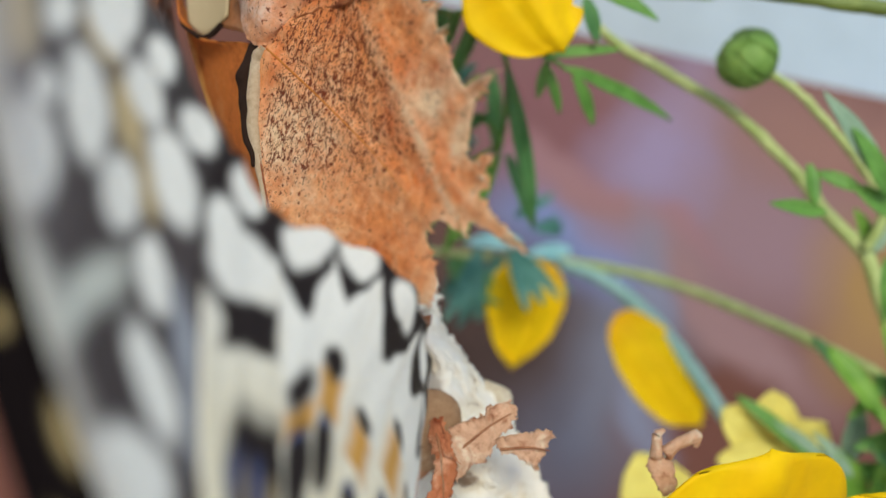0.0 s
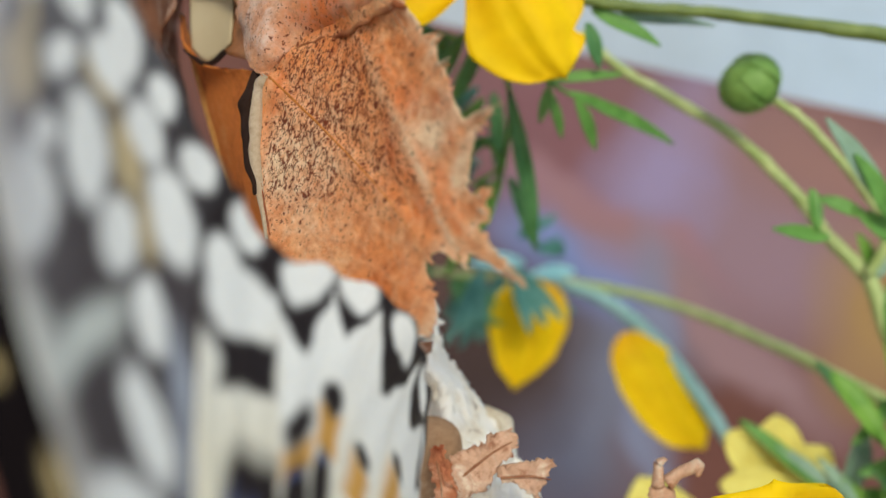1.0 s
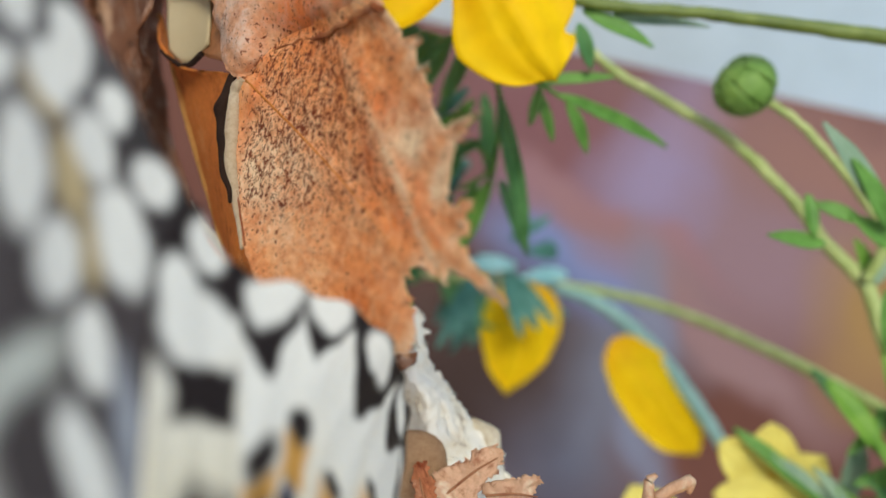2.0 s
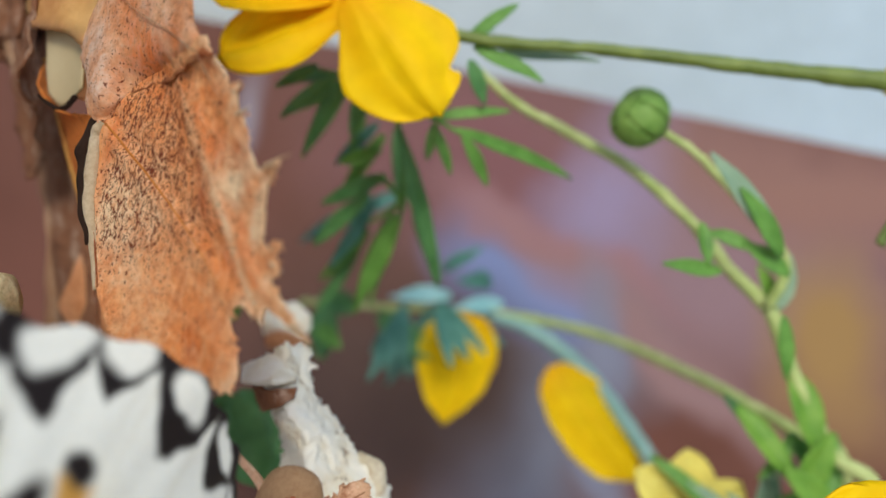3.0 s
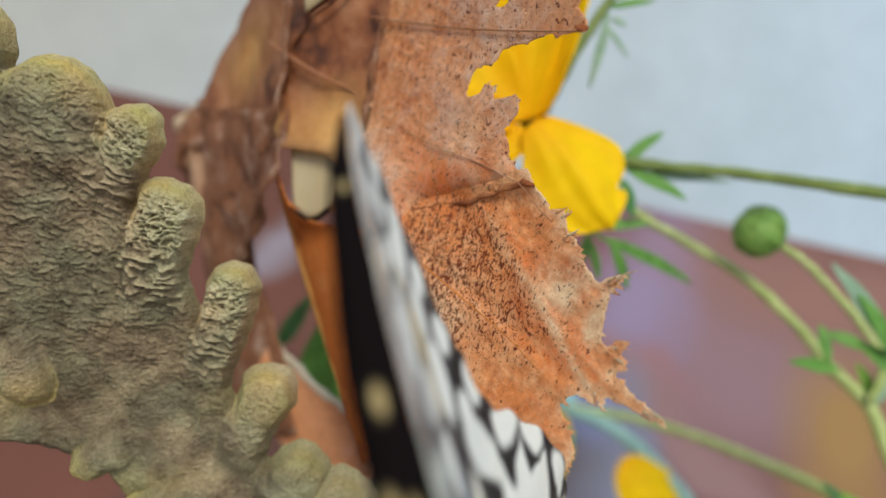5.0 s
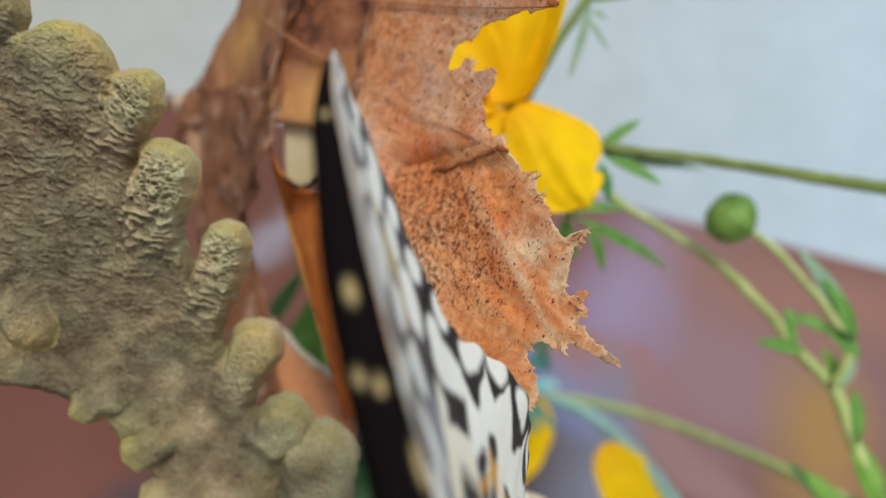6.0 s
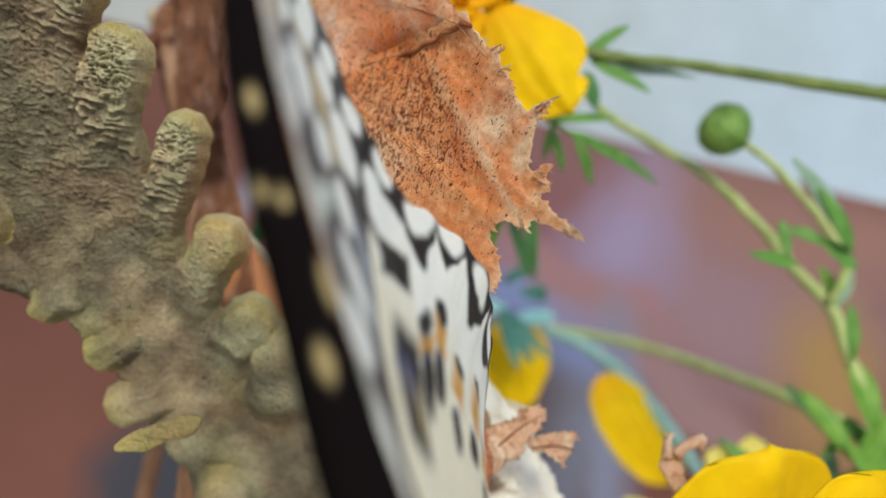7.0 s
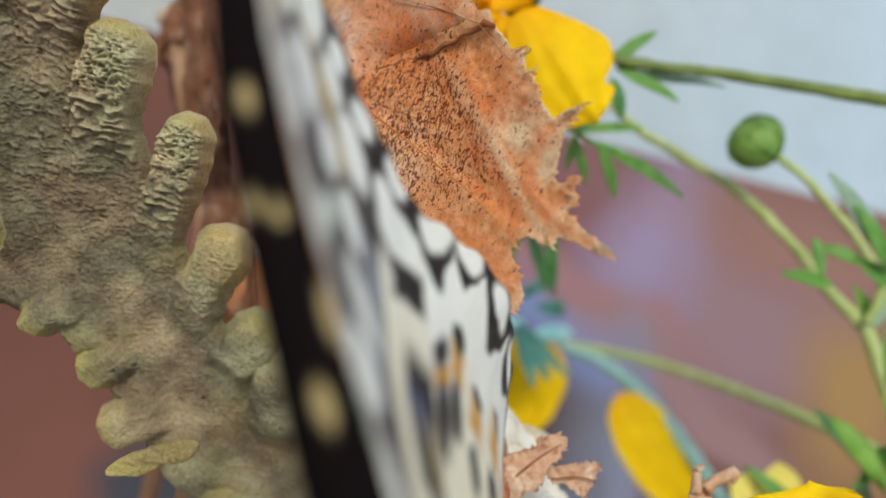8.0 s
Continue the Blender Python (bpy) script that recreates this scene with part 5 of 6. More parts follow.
def cosmos():
    root = thing("cosmos_plant", (150, 190, 0), "yellow cosmos plant with feathery green leaves and a round bud", "plant")
    # the open flower
    head = part("flower_head", ball((4.5, 158.8, 314.6), 4.0, 3.0, 2.6, 0.4, 3), STEM_OLIVE, root, "green flower base")
    for base, tip, w, face, cup, bend, notch, k in (
        ((2.7, 150.9, 315.2), (20.9, 146.1, 298.3), 22.5, (-0.1, -1, 0.35), -0.25, 0.10, 0.30, 1),
        ((1.5, 153.0, 315.3), (-10.2, 161.1, 356.1), 33.0, (-0.6, -1, -0.1), 0.35, -0.10, 0.0, 2),
        ((0.1, 155.1, 315.8), (-26.2, 153.3, 325.3), 28.0, (0.1, -1, 0.3), 0.35, -0.15, 0.0, 3),
        ((2.0, 152.9, 312.7), (-17.9, 150.0, 300.2), 17.0, (0.0, -0.8, 0.8), 0.30, -0.12, 0.0, 4),
        ((1.7, 156.0, 315.6), (0.9, 164.0, 345.6), 16.0, (-0.9, -0.6, 0.0), 0.3, 0.05, 0.0, 5),
        ((0.3, 159.1, 313.3), (-17.0, 168.0, 302.6), 18.0, (0.2, -0.7, 0.8), 0.2, -0.1, 0.0, 6),
    ):
        part("petal", petal(base, tip, w, face, cup, bend, 1.0, notch, 0.42, 0.9 if k in (2, 3, 5) else 1.2, k), PETAL, head)
    # added orange tuft in place of the soft shade between the petals
    part("flower_heart", filament_tuft((-1.7, 157.3, 315.9), (-6.0, 153.6, 317.0), 30, 2.4, 1), HEART, head, "orange tuft for the shaded flower centre")
    # stems
    flower_stem(root, [(4.5, 158.8, 314.6), (22.8, 159.4, 312.2), (47.4, 158.7, 314.7), (74.2, 156.9, 316.8), (96.7, 155.3, 318.8)], [1.0, 1.4, 1.4, 1.7, 2.3], STEM_OLIVE)
    part("node_collar", ball((97.3, 155.3, 319.4), 2.3, 2.2, 3.2, 0.7, 6, 14, 18), CALLUS, root, "yellowish swollen stem node")
    flower_stem(root, [(26.5, 180.9, 307.4), (35.7, 180.0, 302.0), (48.8, 179.4, 297.9), (62.7, 178.4, 293.0), (76.3, 176.7, 285.1), (85.4, 174.2, 277.4), (94.6, 171.0, 271.0), (101.3, 167.5, 259.5), (110.8, 163.6, 246.8), (124.7, 160.4, 229.4), (140, 185, 120), (150, 190, 0)], [0.9, 1.2, 1.4, 1.5, 1.6, 1.8, 2.0, 1.9, 1.9, 2.0, 2.2, 2.6])
    flower_stem(root, [(61.4, 168.8, 302.9), (69.2, 168.9, 300.3), (79.0, 168.6, 294.3), (88.2, 168.4, 287.4), (93.8, 168.3, 281.0), (92.6, 168.3, 272.9)], [0.9, 1.1, 1.2, 1.3, 1.4, 1.5])
    flower_stem(root, [(5.6, 158.8, 318.1), (8.0, 160.9, 327.1), (11.5, 163.0, 336.6), (15.7, 165.0, 346.3), (19.7, 166.9, 354.4)], [1.0, 1.2, 1.3, 1.1, 0.9], STEM_OLIVE)
    flower_stem(root, [(97.0, 155.3, 319.0), (101.5, 154.9, 316.0), (113.8, 154.9, 314.1), (128.0, 157.5, 299.4), (165, 200, 200), (150, 190, 0)], [1.6, 1.3, 1.3, 1.5, 1.8, 2.0], STEM_OLIVE)
    flower_stem(root, [(101.0, 151.2, 291.0), (103.6, 152.2, 297.4), (112.0, 153.9, 307.6), (116.2, 154.7, 312.8)], [1.2, 1.0, 1.0, 1.1], STEM_OLIVE, "stem_stub")
    flower_stem(root, [(97.3, 155.3, 319.3), (100.4, 155.3, 326.3), (104.5, 155.1, 328.8), (111.4, 154.6, 331.3)], [2.2, 1.8, 1.5, 1.3], STEM)
    # bud
    c = np.array((58.2, 168.0, 304.2))
    d = np.array((65.2, 168.6, 301.0)) - c
    lie = Vector(d).to_track_quat("-Z", "Y").to_matrix()
    bud = part("bud", ball(c, 5.5, 5.5, 5.0, 0.15, 1, 20, 28, 0, 1, lie), BUD, root, "round closed green bud")
    for k in range(8):
        w = 2 * math.pi * k / 8
        o = np.array(lie @ Vector((math.cos(w), math.sin(w), 0)))
        z = np.array(lie @ Vector((0, 0, 1)))
        rows = []
        for s in (-0.92, -0.55, -0.1, 0.35, 0.75):
            q = c + z * 5.4 * s + o * 5.65 * math.sqrt(max(0, 1 - s * s))
            side = np.cross(o, z) * (2.1 * (1 - max(0, s) ** 2) * (0.6 + 0.4 * (s + 1)))
            rows.append([q - side - o * 0.08, q + o * 0.1, q + side - o * 0.08])
        part("sepal", patch(rows, 12, 7, 0.25), BUD, bud)
    # leaves
    leaflets = [
        ((18.7, 161.3, 297.1), (33.6, 164.3, 300.8), 2.8, 0), ((22.9, 160.9, 296.0), (49.8, 176.9, 289.5), 3.6, 0), ((20.0, 161.2, 296.4), (20.0, 160.9, 289.5), 2.6, 0), ((20.1, 161.1, 295.8), (24.8, 162.5, 287.2), 2.8, 0), ((25.4, 161.7, 294.9), (32.3, 166.0, 286.1), 3.4, 0), ((18.6, 161.3, 297.8), (13.9, 161.7, 298.8), 2.4, 0),
        ((23.4, 160.4, 312.9), (30.6, 162.1, 319.5), 3.2, 0), ((24.3, 160.3, 310.8), (37.6, 159.2, 307.2), 3.8, 0), ((26.7, 161.1, 310.3), (47.6, 163.7, 313.0), 2.4, 3), ((24.1, 160.2, 308.5), (28.3, 160.7, 301.2), 3.8, 1), ((22.8, 160.4, 312.8), (27.1, 160.2, 314.4), 2.0, 0),
        ((13.6, 167.6, 293.7), (27.6, 177.6, 261.6), 5.0, 1), ((6.3, 168.3, 301.9), (4.8, 170.1, 290.7), 4.0, 1), ((2.9, 166.6, 302.0), (-3.3, 168.5, 285.5), 4.6, 1), ((0.7, 166.7, 301.0), (-7.7, 163.0, 291.7), 4.2, 1), ((-3.0, 167.0, 302.1), (-9.7, 163.3, 297.0), 3.6, 1),
        ((16.7, 178.8, 275.8), (10.9, 184.6, 252.4), 5.6, 0), ((12.9, 175.3, 283.2), (0.6, 179.9, 274.3), 4.6, 1), ((10.0, 177.4, 278.7), (0.1, 181.7, 265.0), 4.6, 1), ((10.9, 171.6, 288.2), (3.0, 176.0, 284.0), 4.2, 0), ((11.4, 185.2, 276.5), (3.7, 189.3, 258.7), 4.4, 2),
        ((77.6, 158.5, 279.6), (65.4, 155.4, 279.7), 4.0, 0), ((73.6, 159.0, 286.4), (82.7, 156.3, 285.2), 3.6, 0), ((71.6, 159.2, 287.8), (74.4, 156.8, 280.6), 3.8, 0), ((90.7, 157.4, 273.7), (94.4, 156.8, 261.7), 4.6, 0), ((89.4, 156.7, 281.8), (79.2, 156.6, 286.0), 5.0, 0), ((85.2, 155.2, 286.6), (69.2, 155.8, 301.0), 6.0, 3), ((86.3, 155.0, 285.1), (75.3, 154.2, 295.9), 5.4, 0),
        ((101.7, 154.2, 327.6), (92.4, 157.3, 339.8), 6.5, 0), ((100.2, 153.3, 325.5), (109.9, 151.5, 322.9), 8.5, 1), ((99.6, 154.3, 324.2), (97.8, 153.2, 317.1), 4.0, 3), ((103.2, 155.3, 332.8), (109.4, 154.9, 336.6), 4.0, 1), ((105.5, 154.8, 322.4), (107.8, 154.4, 315.4), 1.6, 0),
        ((14.1, 164.0, 341.8), (22.8, 163.4, 344.7), 2.2, 0), ((14.3, 163.9, 340.7), (13.8, 162.5, 325.0), 2.6, 3), ((14.1, 163.8, 338.3), (20.2, 163.2, 332.5), 1.6, 3), ((15.6, 163.8, 339.7), (18.6, 163.5, 338.8), 1.8, 3), ((15.9, 164.9, 345.2), (15.0, 165.2, 350.8), 2.4, 0),
        ((101.0, 168.0, 261.1), (110.8, 164.1, 244.7), 6.0, 1), ((92.8, 177.7, 249.8), (111.0, 169.1, 236.2), 5.4, 1), ((114.7, 165.2, 237.8), (101.6, 164.1, 231.8), 6.0, 0), ((104.4, 170.0, 246.3), (114.7, 165.2, 237.8), 6.0, 0), ((87.9, 172.8, 230.9), (103.3, 168.2, 224.2), 3.4, 3), ((114.2, 162.7, 228.5), (103.5, 164.8, 234.4), 6.5, 1),
        ((2.6, 185.3, 300.3), (-9.9, 185.4, 290.9), 4.2, 0), ((0.5, 186.0, 298.7), (-5.5, 185.0, 282.4), 4.0, 0), ((-1.1, 185.6, 300.7), (-12.4, 187.3, 297.3), 3.6, 1), ((8.8, 189.0, 292.0), (0.9, 190.6, 281.2), 4.0, 2), ((10.4, 190.4, 289.8), (3.3, 190.8, 274.8), 4.4, 0), ((12.5, 192.7, 291.3), (17.3, 191.9, 273.6), 5.0, 1), ((4.9, 190.2, 295.9), (4.2, 189.4, 285.1), 3.6, 0), ((14.9, 191.9, 273.1), (10.6, 191.6, 248.5), 5.0, 0), ((10.7, 194.8, 267.8), (1.5, 195.5, 253.7), 4.4, 0), ((9.0, 195.7, 263.3), (1.6, 195.4, 245.5), 4.0, 1),
        ((19.7, 189.9, 274.4), (28.5, 189.7, 260.0), 4.6, 1), ((113.4, 168.3, 249.0), (111.9, 160.9, 229.2), 7.0, 0), ((104.8, 166.2, 224.5), (95.8, 170.4, 231.0), 4.0, 3), ((105.6, 168.2, 247.4), (99.4, 165.7, 237.0), 4.6, 0),
    ]
    leaflets += [
        ((112, 170, 214), (101, 168, 229), 8.5, 4), ((115, 170, 216), (110, 168, 231), 9.5, 4), ((118, 170, 222), (106, 169, 226), 7.0, 0), ((104, 172, 212), (98, 170, 224), 7.0, 0), ((120, 172, 212), (114, 168, 224), 9.5, 4),
        ((100.6, 167.8, 260.5), (107.7, 161.5, 246.0), 9.0, 4), ((105.6, 161.5, 238.0), (109.9, 162.7, 250.9), 9.0, 4), ((112.0, 158.5, 235.8), (101.0, 159.9, 243.0), 8.0, 4), ((92.5, 169.7, 250.6), (105.4, 161.8, 239.1), 7.0, 4), ((115.8, 158.0, 234.4), (105.5, 156.7, 231.8), 8.0, 4), ((95.2, 171.4, 272.8), (90.3, 173.5, 279.7), 4.0, 4), ((95.5, 170.2, 272.1), (95.6, 172.2, 283.5), 6.0, 3),
    ]
    kinds = (LEAF_GREEN, LEAF_DARK, LEAF_BLUE, LEAF_SAGE, LEAF_BRIGHT)
    for i, (base, tip, w, k) in enumerate(leaflets):
        part("leaflet", blade(base, tip, w * 0.72, seed=i * 0.7), kinds[k], root)
    for pts in ([(13.9, 161.7, 298.8), (19.3, 161.2, 297.2), (26.0, 161.7, 295.0)], [(6.0, 166.4, 304.2), (13.6, 167.6, 293.7), (16.7, 178.8, 275.8), (13.9, 184.4, 253.6)], [(5.6, 160.7, 314.3), (3.5, 166.5, 302.1), (-2.9, 167.0, 301.6)], [(11.2, 175.4, 282.9), (16.2, 176.9, 278.5), (11.0, 179.1, 272.3)]):
        flower_stem(root, pts, [0.7, 0.6, 0.5], LEAF_GREEN, "leaf_stalk")
    return root


cosmos()


def drooping_cosmos():
    root = thing("drooping_cosmos", (170, 235, 0), "cosmos stem with drooping yellow petals and bluish leaves", "plant")
    for base, tip, w, k in (((41.5, 250.5, 237.0), (41.0, 245, 202.6), 24.0, 1), ((68.5, 246.5, 226.0), (99.6, 236, 199.4), 21.0, 2)):
        part("petal", petal(base, tip, w, (0.1, -1, 0.3), -0.25, 0.1, 0.7, 0, 0.5, 2.2, k, egg=(0.42, 0.62) if k == 1 else (0.5, 0.42)), PETAL, root)
    flower_stem(root, [(-9.5, 269.2, 225.3), (19.3, 268.8, 228.7), (52.7, 264.6, 234.3), (80.7, 246.8, 238.4), (99.0, 215.6, 241.2), (108.5, 194.6, 242.1), (113.3, 180.9, 242.2), (123.9, 176.4, 234.8), (160, 225, 150), (170, 235, 0)], [1.2, 1.5, 1.8, 1.9, 1.9, 1.9, 1.9, 2.0, 2.2, 2.6])
    flower_stem(root, [(43.5, 262.9, 234.0), (63.0, 257.6, 233.0), (79.6, 250.7, 225.8), (94.3, 240.7, 214.4), (104.7, 231.3, 204.5)], [1.6, 2.6, 3.0, 3.0, 2.4], STALK_BLUE)
    for i, (base, tip, w, k) in enumerate((
        ((39.7, 261.2, 234.7), (50.0, 251.8, 225.0), 10, 2), ((31.1, 261.1, 233.0), (27.8, 249.9, 213.8), 11, 2), ((21.0, 258.7, 229.8), (21.1, 252.1, 220.9), 10, 2), ((36.7, 256.3, 239.2), (21.1, 252.8, 238.9), 6.5, 4), ((52.3, 255.7, 239.8), (39.9, 252.0, 239.3), 6.0, 4), ((15.8, 254.8, 230.0), (34.8, 247.5, 221.7), 9, 1),
        ((31.7, 237.7, 241.6), (42.4, 225.9, 230.6), 9, 2), ((22.3, 237.7, 239.7), (20.8, 227.0, 222.4), 9, 2), ((32.3, 246.9, 249.7), (38.4, 246.3, 256.1), 7, 2), ((47.0, 251.5, 246.2), (39.1, 246.5, 249.4), 6, 2), ((0.7, 240.2, 234.9), (2.2, 234.1, 220.1), 8, 1), ((6.4, 238.1, 266.2), (-3.7, 231.6, 255.9), 9, 2), ((15.2, 238.6, 269.4), (2.6, 233.3, 263.1), 8, 2), ((8.8, 243.7, 233.8), (-1.5, 241.1, 237.6), 7, 1), ((1.3, 197.2, 214.1), (-0.2, 192.9, 205.3), 9, 1), ((-4.9, 195.0, 219.9), (1.2, 190.3, 211.5), 9, 1), ((-11.0, 158.8, 237.9), (1.5, 152.2, 224.6), 13, 1), ((-5.5, 159.8, 239.6), (-3.6, 154.3, 223.7), 11, 1), ((0.9, 223.3, 233.6), (8.0, 217.9, 230.4), 5, 0), ((-27.6, 193.3, 238.8), (-29.0, 188.2, 263.4), 11, 0), ((-16.9, 194.6, 240.8), (-24.9, 189.0, 257.3), 10, 0), ((-39.8, 197.9, 252.0), (-33.7, 191.4, 267.3), 4, 1),
    )):
        if k in (2, 4):
            lift = np.array((0.0, 0.0, 0.25 * w))
            for s in (-1, 1):
                part("leaflet", blade(np.array(base) + lift * 0.3 * s, np.array(tip) + lift * s + np.array((0.5 * w * s, 2.0 * s, 0)), w * 0.42, (0.1, -1, 0.2), seed=i + 40 * s), (LEAF_GREEN, LEAF_DARK, LEAF_BLUE, LEAF_SAGE, PALE_BLUE)[k], root)
            w = w * 0.5
        part("leaflet", blade(base, tip, w, (0.1, -1, 0.2), seed=i), (LEAF_GREEN, LEAF_DARK, LEAF_BLUE, LEAF_SAGE, PALE_BLUE)[k], root)
    return root


STALK_BLUE = green_material("stalk_pale_blue_green", (0.19, 0.40, 0.36), (0.36, 0.58, 0.56), 0.1, 0.45)
# the bluish highlights on some leaflets are put into their base colour
PALE_BLUE = green_material("leaf_pale_blue_sheen", (0.26, 0.58, 0.62), (0.45, 0.76, 0.80), 0.1, 0.35)
drooping_cosmos()


def low_cosmos():
    root = thing("low_cosmos", (120, 130, 0), "large golden yellow cosmos flower on a low stem", "plant")
    head = part("flower_heart", ball((56.2, 80.7, 245.9), 3.5, 3.5, 3.0, 0.8, 5), PETAL, root)
    for base, tip, w, face, k in (((56, 106, 222), (51.6, 99.5, 256.6), 35.0, (0.27, -0.93, 0.2), 1), ((65.1, 87.5, 242.9), (57.5, 90.0, 255.1), 14.0, (0.1, -0.8, 0.6), 2), ((66.7, 87.4, 243.3), (64.3, 86.0, 260.7), 27.0, (-0.1, -0.8, 0.6), 3), ((54.0, 77.0, 246.8), (29.8, 71.7, 249.7), 15.5, (0.1, -0.5, 0.9), 4), ((58.8, 78.5, 246.8), (69.9, 75.2, 260.2), 16, (-0.1, -0.6, 0.8), 5), ((76.0, 89.0, 245.0), (80.5, 95.0, 270.6), 19.0, (-0.1, -0.9, 0.4), 6)):
        part("petal", petal(base, tip, w, face, -0.2, 0.14, 0.9, 0, 0.24, 1.0, k), PETAL, head)
    flower_stem(root, [(57.0, 81.5, 244.8), (64.0, 84.0, 231.6), (118, 128, 120), (120, 130, 0)], [1.6, 1.6, 2.0, 2.4])
    return root


low_cosmos()


def pale_cosmos():
    root = thing("pale_cosmos", (130, 215, 0), "wilted pale yellow cosmos flower among green leaves", "plant")
    for base, tip, w, k in (((94.9, 177.7, 222.4), (77.0, 175.6, 230.2), 13, 1), ((92.1, 176.5, 220.1), (88.0, 178.7, 236.0), 13, 2), ((94.4, 173.7, 221.2), (77.6, 172.0, 219.6), 10, 3), ((93.1, 174.9, 221.5), (100.0, 174.0, 232.6), 12, 5), ((92.5, 175.0, 224.0), (105.5, 173.0, 219.0), 9, 6), ((79.0, 180.9, 192.7), (64.3, 184.7, 212.0), 19, 4)):
        part("petal", petal(base, tip, w, (0, -1, 0.3), 0.2, 0.1, 0.3, 0, 0.5, 0.8, k), PETAL_PALE, root)
    flower_stem(root, [(95.5, 178.5, 222.4), (106.3, 179.0, 214.8), (118.1, 180.0, 201.3), (130, 214, 100), (130, 215, 0)], [1.2, 1.3, 1.5, 1.7, 2.2])
    flower_stem(root, [(70.8, 160.1, 206.6), (91.5, 170.6, 199.4), (119.1, 178.6, 196.2)], [1.2, 1.3, 1.5])
    for i, (base, tip, w) in enumerate((((79.8, 176.1, 233.7), (103.6, 167.8, 222.5), 3.4), ((104.5, 170.0, 224.0), (103.2, 170.0, 240.5), 5.5))):
        part("leaflet", blade(base, tip, w, seed=i), (LEAF_GREEN, LEAF_SAGE)[i % 2], root)
    return root


pale_cosmos()


# ---- pale dry husk and leaf scraps below the butterfly ----
def husk():
    root = thing("dry_husk", (8, 160, 0), "pale cream dry peeling husk with a torn brown mouth", "husk")
    part("body", patch([[(1.2, 134.1, 256.6), (3.3, 126.9, 261.1), (5.9, 132.6, 259.6)], [(2.7, 132.2, 249.9), (6.5, 121.1, 255.4), (11.7, 129.9, 250.7)], [(5.2, 129.8, 241.5), (11.0, 116.9, 248.3), (20.8, 125.7, 244.2)], [(8.1, 126.9, 231.4), (14.8, 114.3, 239.5), (27.6, 121.3, 236.8)], [(14.1, 125.8, 213.1), (21.9, 113.9, 223.9), (38.4, 120.9, 221.9)]], 110, 70, 0.5, 1.7, 3, ragged=1.3), HUSK, root)
    part("mouth", patch([[(-3.8, 137.5, 252.9), (0.6, 130.3, 257.9), (4.2, 126.6, 260.0)], [(-2.2, 129.4, 253.9), (2.8, 119.9, 258.2), (6.6, 121.9, 258.6)]], 10, 18, 0.8, 0.5, 5), HUSK, root, "cream torn lip")
    # no cavity here: a dark brown sheet stands for its shade
    part("hollow", patch([[(-0.3, 129.2, 253.6), (3.7, 121.6, 256.8), (6.9, 121.6, 257.6)], [(1.0, 131.9, 248.6), (4.6, 120.8, 254.2), (6.7, 120.4, 256.6)]], 10, 12, 0.5, 0.4, 6), DRY_MOTTLE, root, "dark brown sheet for the shaded hollow under the lip")
    part("seed_tuft", ball((-2.3, 179.5, 247.7), 5.2, 4.0, 4.6, 1.2, 8), HUSK, root, "white downy tuft")
    part("seed_tuft", ball((-2.4, 176.7, 244.8), 4.0, 3.0, 2.6, 1.0, 9), DRY_PLAIN, root)
    part("curl", tube([(17.3, 126.4, 246.1), (20.4, 124.1, 246.0), (21.4, 122.4, 243.7), (19.8, 121.2, 243.0)], [1.2, 1.4, 1.1, 0.6], 8, 18, 0.4), DRY_PALE, root)
    part("stalk", tube([(20.6, 141.6, 203.5), (6, 158, 150), (8, 160, 0)], [5, 4, 4], 10, 20, 0.6), BRANCH, root)
    return root


husk()


def seed_cup():
    root = thing("seed_cup", (10.5, 112.9, 241.3), "smooth brown rounded seed cup against the pale husk", "seed case")
    part("shell", ball((9.3, 113.5, 243.3), 5.0, 3.6, 6.4, 0.3, 2, 18, 24), CUP, root)
    part("lower_shell", ball((7.5, 113.6, 239.4), 3.6, 3.0, 5.0, 0.6, 4, 14, 20), DRY_PLAIN, root)
    part("sliver", patch([[(-1.1, 112.9, 251.1), (-0.7, 113.0, 251.8)], [(2.2, 113.1, 248.2), (2.8, 113.3, 249.1)], [(6.0, 113.0, 243.8), (7.0, 113.1, 244.7)]], 14, 6, 0.5, 0.3, 4), SCRAP, root)
    return root


seed_cup()


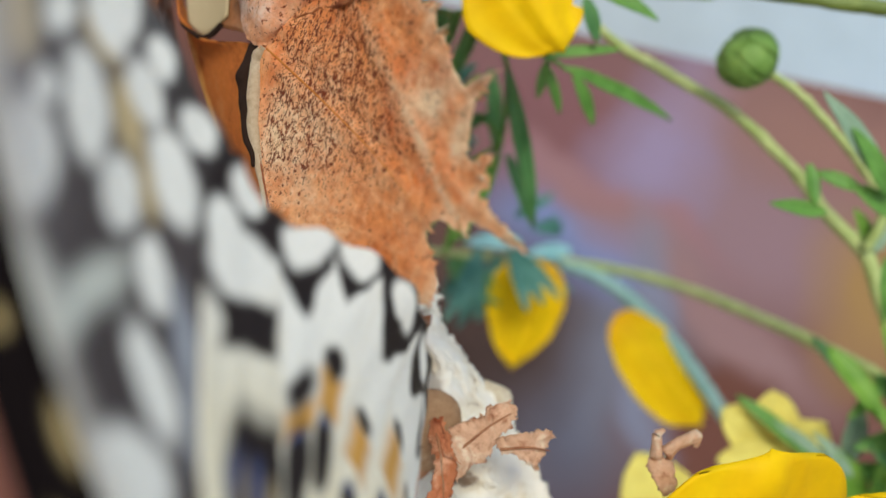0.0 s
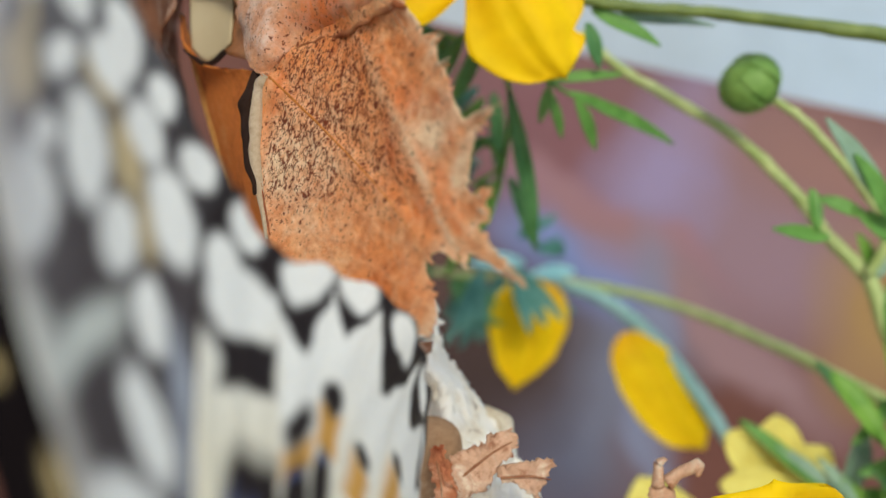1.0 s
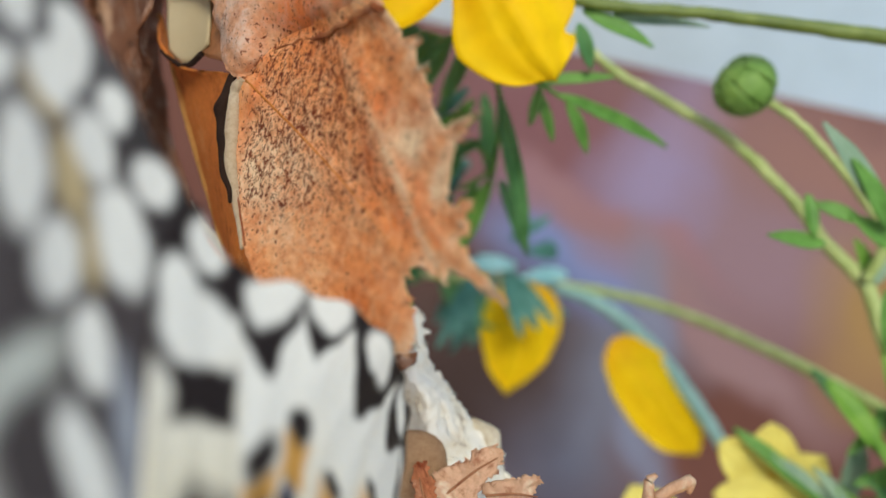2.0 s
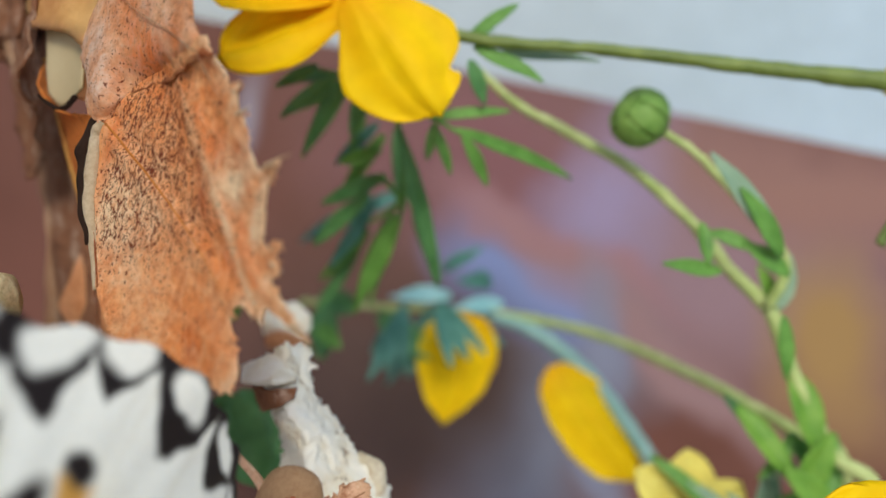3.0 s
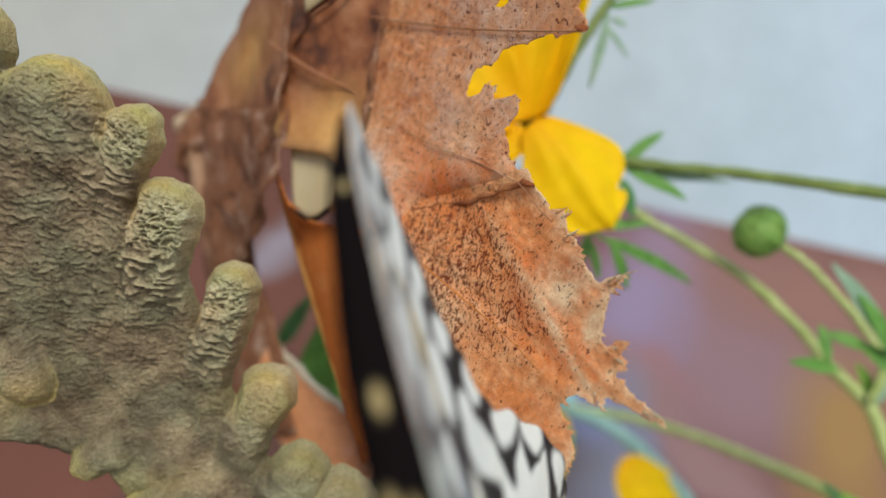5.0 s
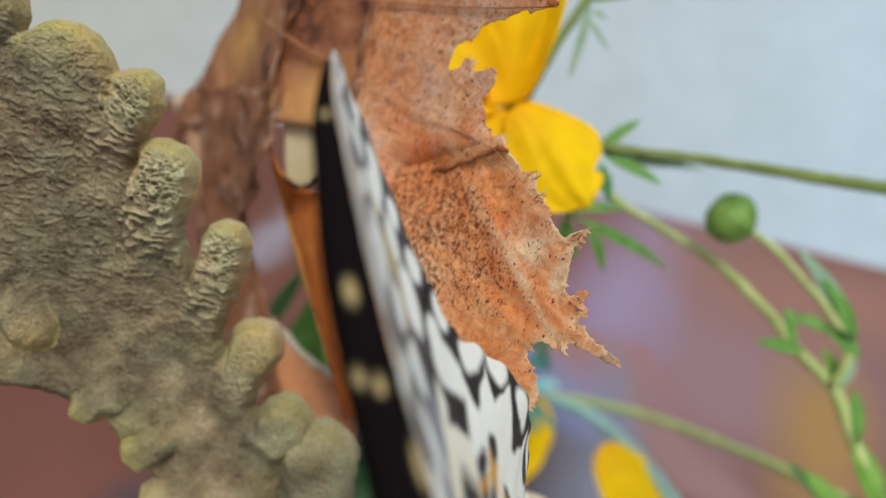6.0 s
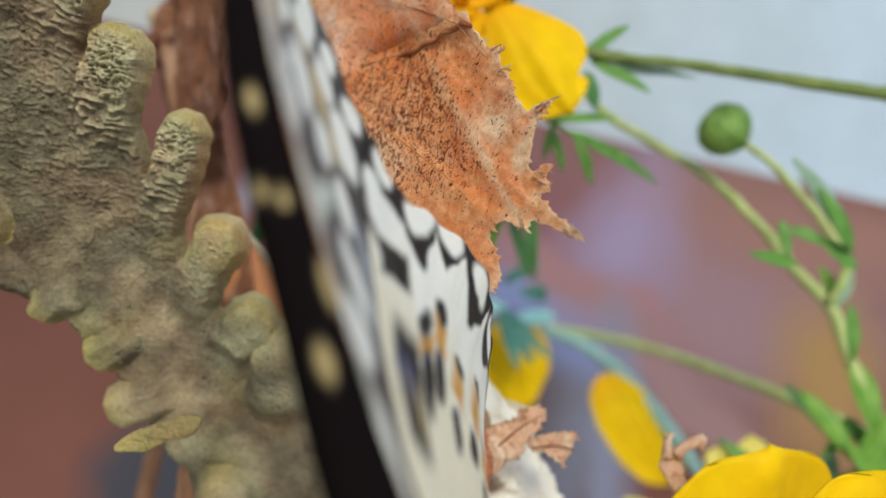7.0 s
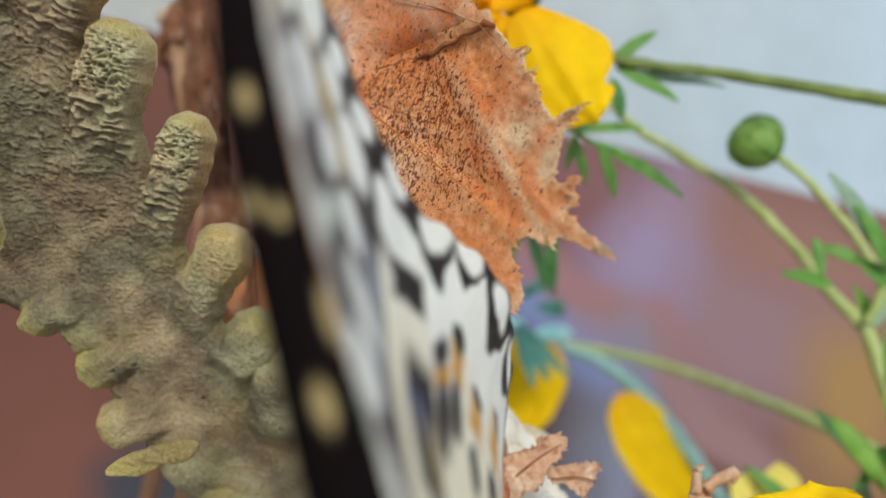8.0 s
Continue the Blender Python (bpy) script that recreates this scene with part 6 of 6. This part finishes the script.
def scraps():
    shapes = [
        ([[(8.3, 106.7, 246.7), (10.9, 106.1, 248.8)], [(9.9, 104.6, 243.0), (12.3, 104.1, 245.5)], [(11.4, 103.9, 236.8), (14.0, 103.4, 239.4)]], "reddish dry leaf scrap with torn edges"),
        ([[(12.0, 105.6, 247.2), (12.7, 103.1, 241.9)], [(15.7, 105.6, 251.8), (15.9, 103.2, 246.7)], [(18.5, 106.8, 253.2), (20.7, 105.2, 251.3)]], "tan curled leaf scrap with torn edges"),
        ([[(18.4, 104.4, 247.9), (18.7, 104.0, 246.4)], [(21.2, 103.8, 250.2), (22.7, 102.9, 247.0)], [(25.7, 105.6, 250.1), (24.6, 103.6, 246.2)]], "small tan curled leaf scrap"),
    ]
    for k, (rows, label) in enumerate(shapes):
        root = thing("leaf_scrap", rows[1][1], label, "leaf scrap", "dry scraps on the husk")
        part("flake", patch(rows, 64, 40, 0.25, 1.5, k * 2.3, ragged=0.75), SCRAP_RED if k == 0 else SCRAP, root)
        part("midrib", tube([np.mean(r, axis=0) + np.array((0, -0.15, 0)) for r in rows], [0.22, 0.17, 0.08], 6, 24, 0.1, k), DRY_PLAIN, root)
    root = thing("leaf_scrap", (41.9, 106.5, 244.9), "brown withered scrap caught on a yellow petal", "leaf scrap", "dry scraps on the husk")
    part("flake", patch([[(39.4, 107.7, 249.0), (42.5, 107.7, 249.7)], [(40.1, 106.0, 246.6), (43.3, 106.2, 248.1)], [(42.1, 105.3, 244.4), (43.4, 105.6, 245.8)]], 16, 10, 0.4, 0.9, 11, ragged=0.9), SCRAP, root)
    part("curl", tube([(40.4, 106.6, 249.0), (39.6, 107.3, 251.5), (40.4, 107.6, 252.8)], [1.0, 0.7, 0.3], 7, 12, 0.5), SCRAP, root)
    part("curl", tube([(41.5, 106.7, 249.6), (43.0, 107.1, 251.4), (44.9, 107.4, 252.9), (45.0, 107.0, 251.4)], [1.0, 0.9, 0.8, 0.3], 7, 16, 0.5), SCRAP, root)


scraps()


def motions():
    """Everything but the camera stands still."""


motions()
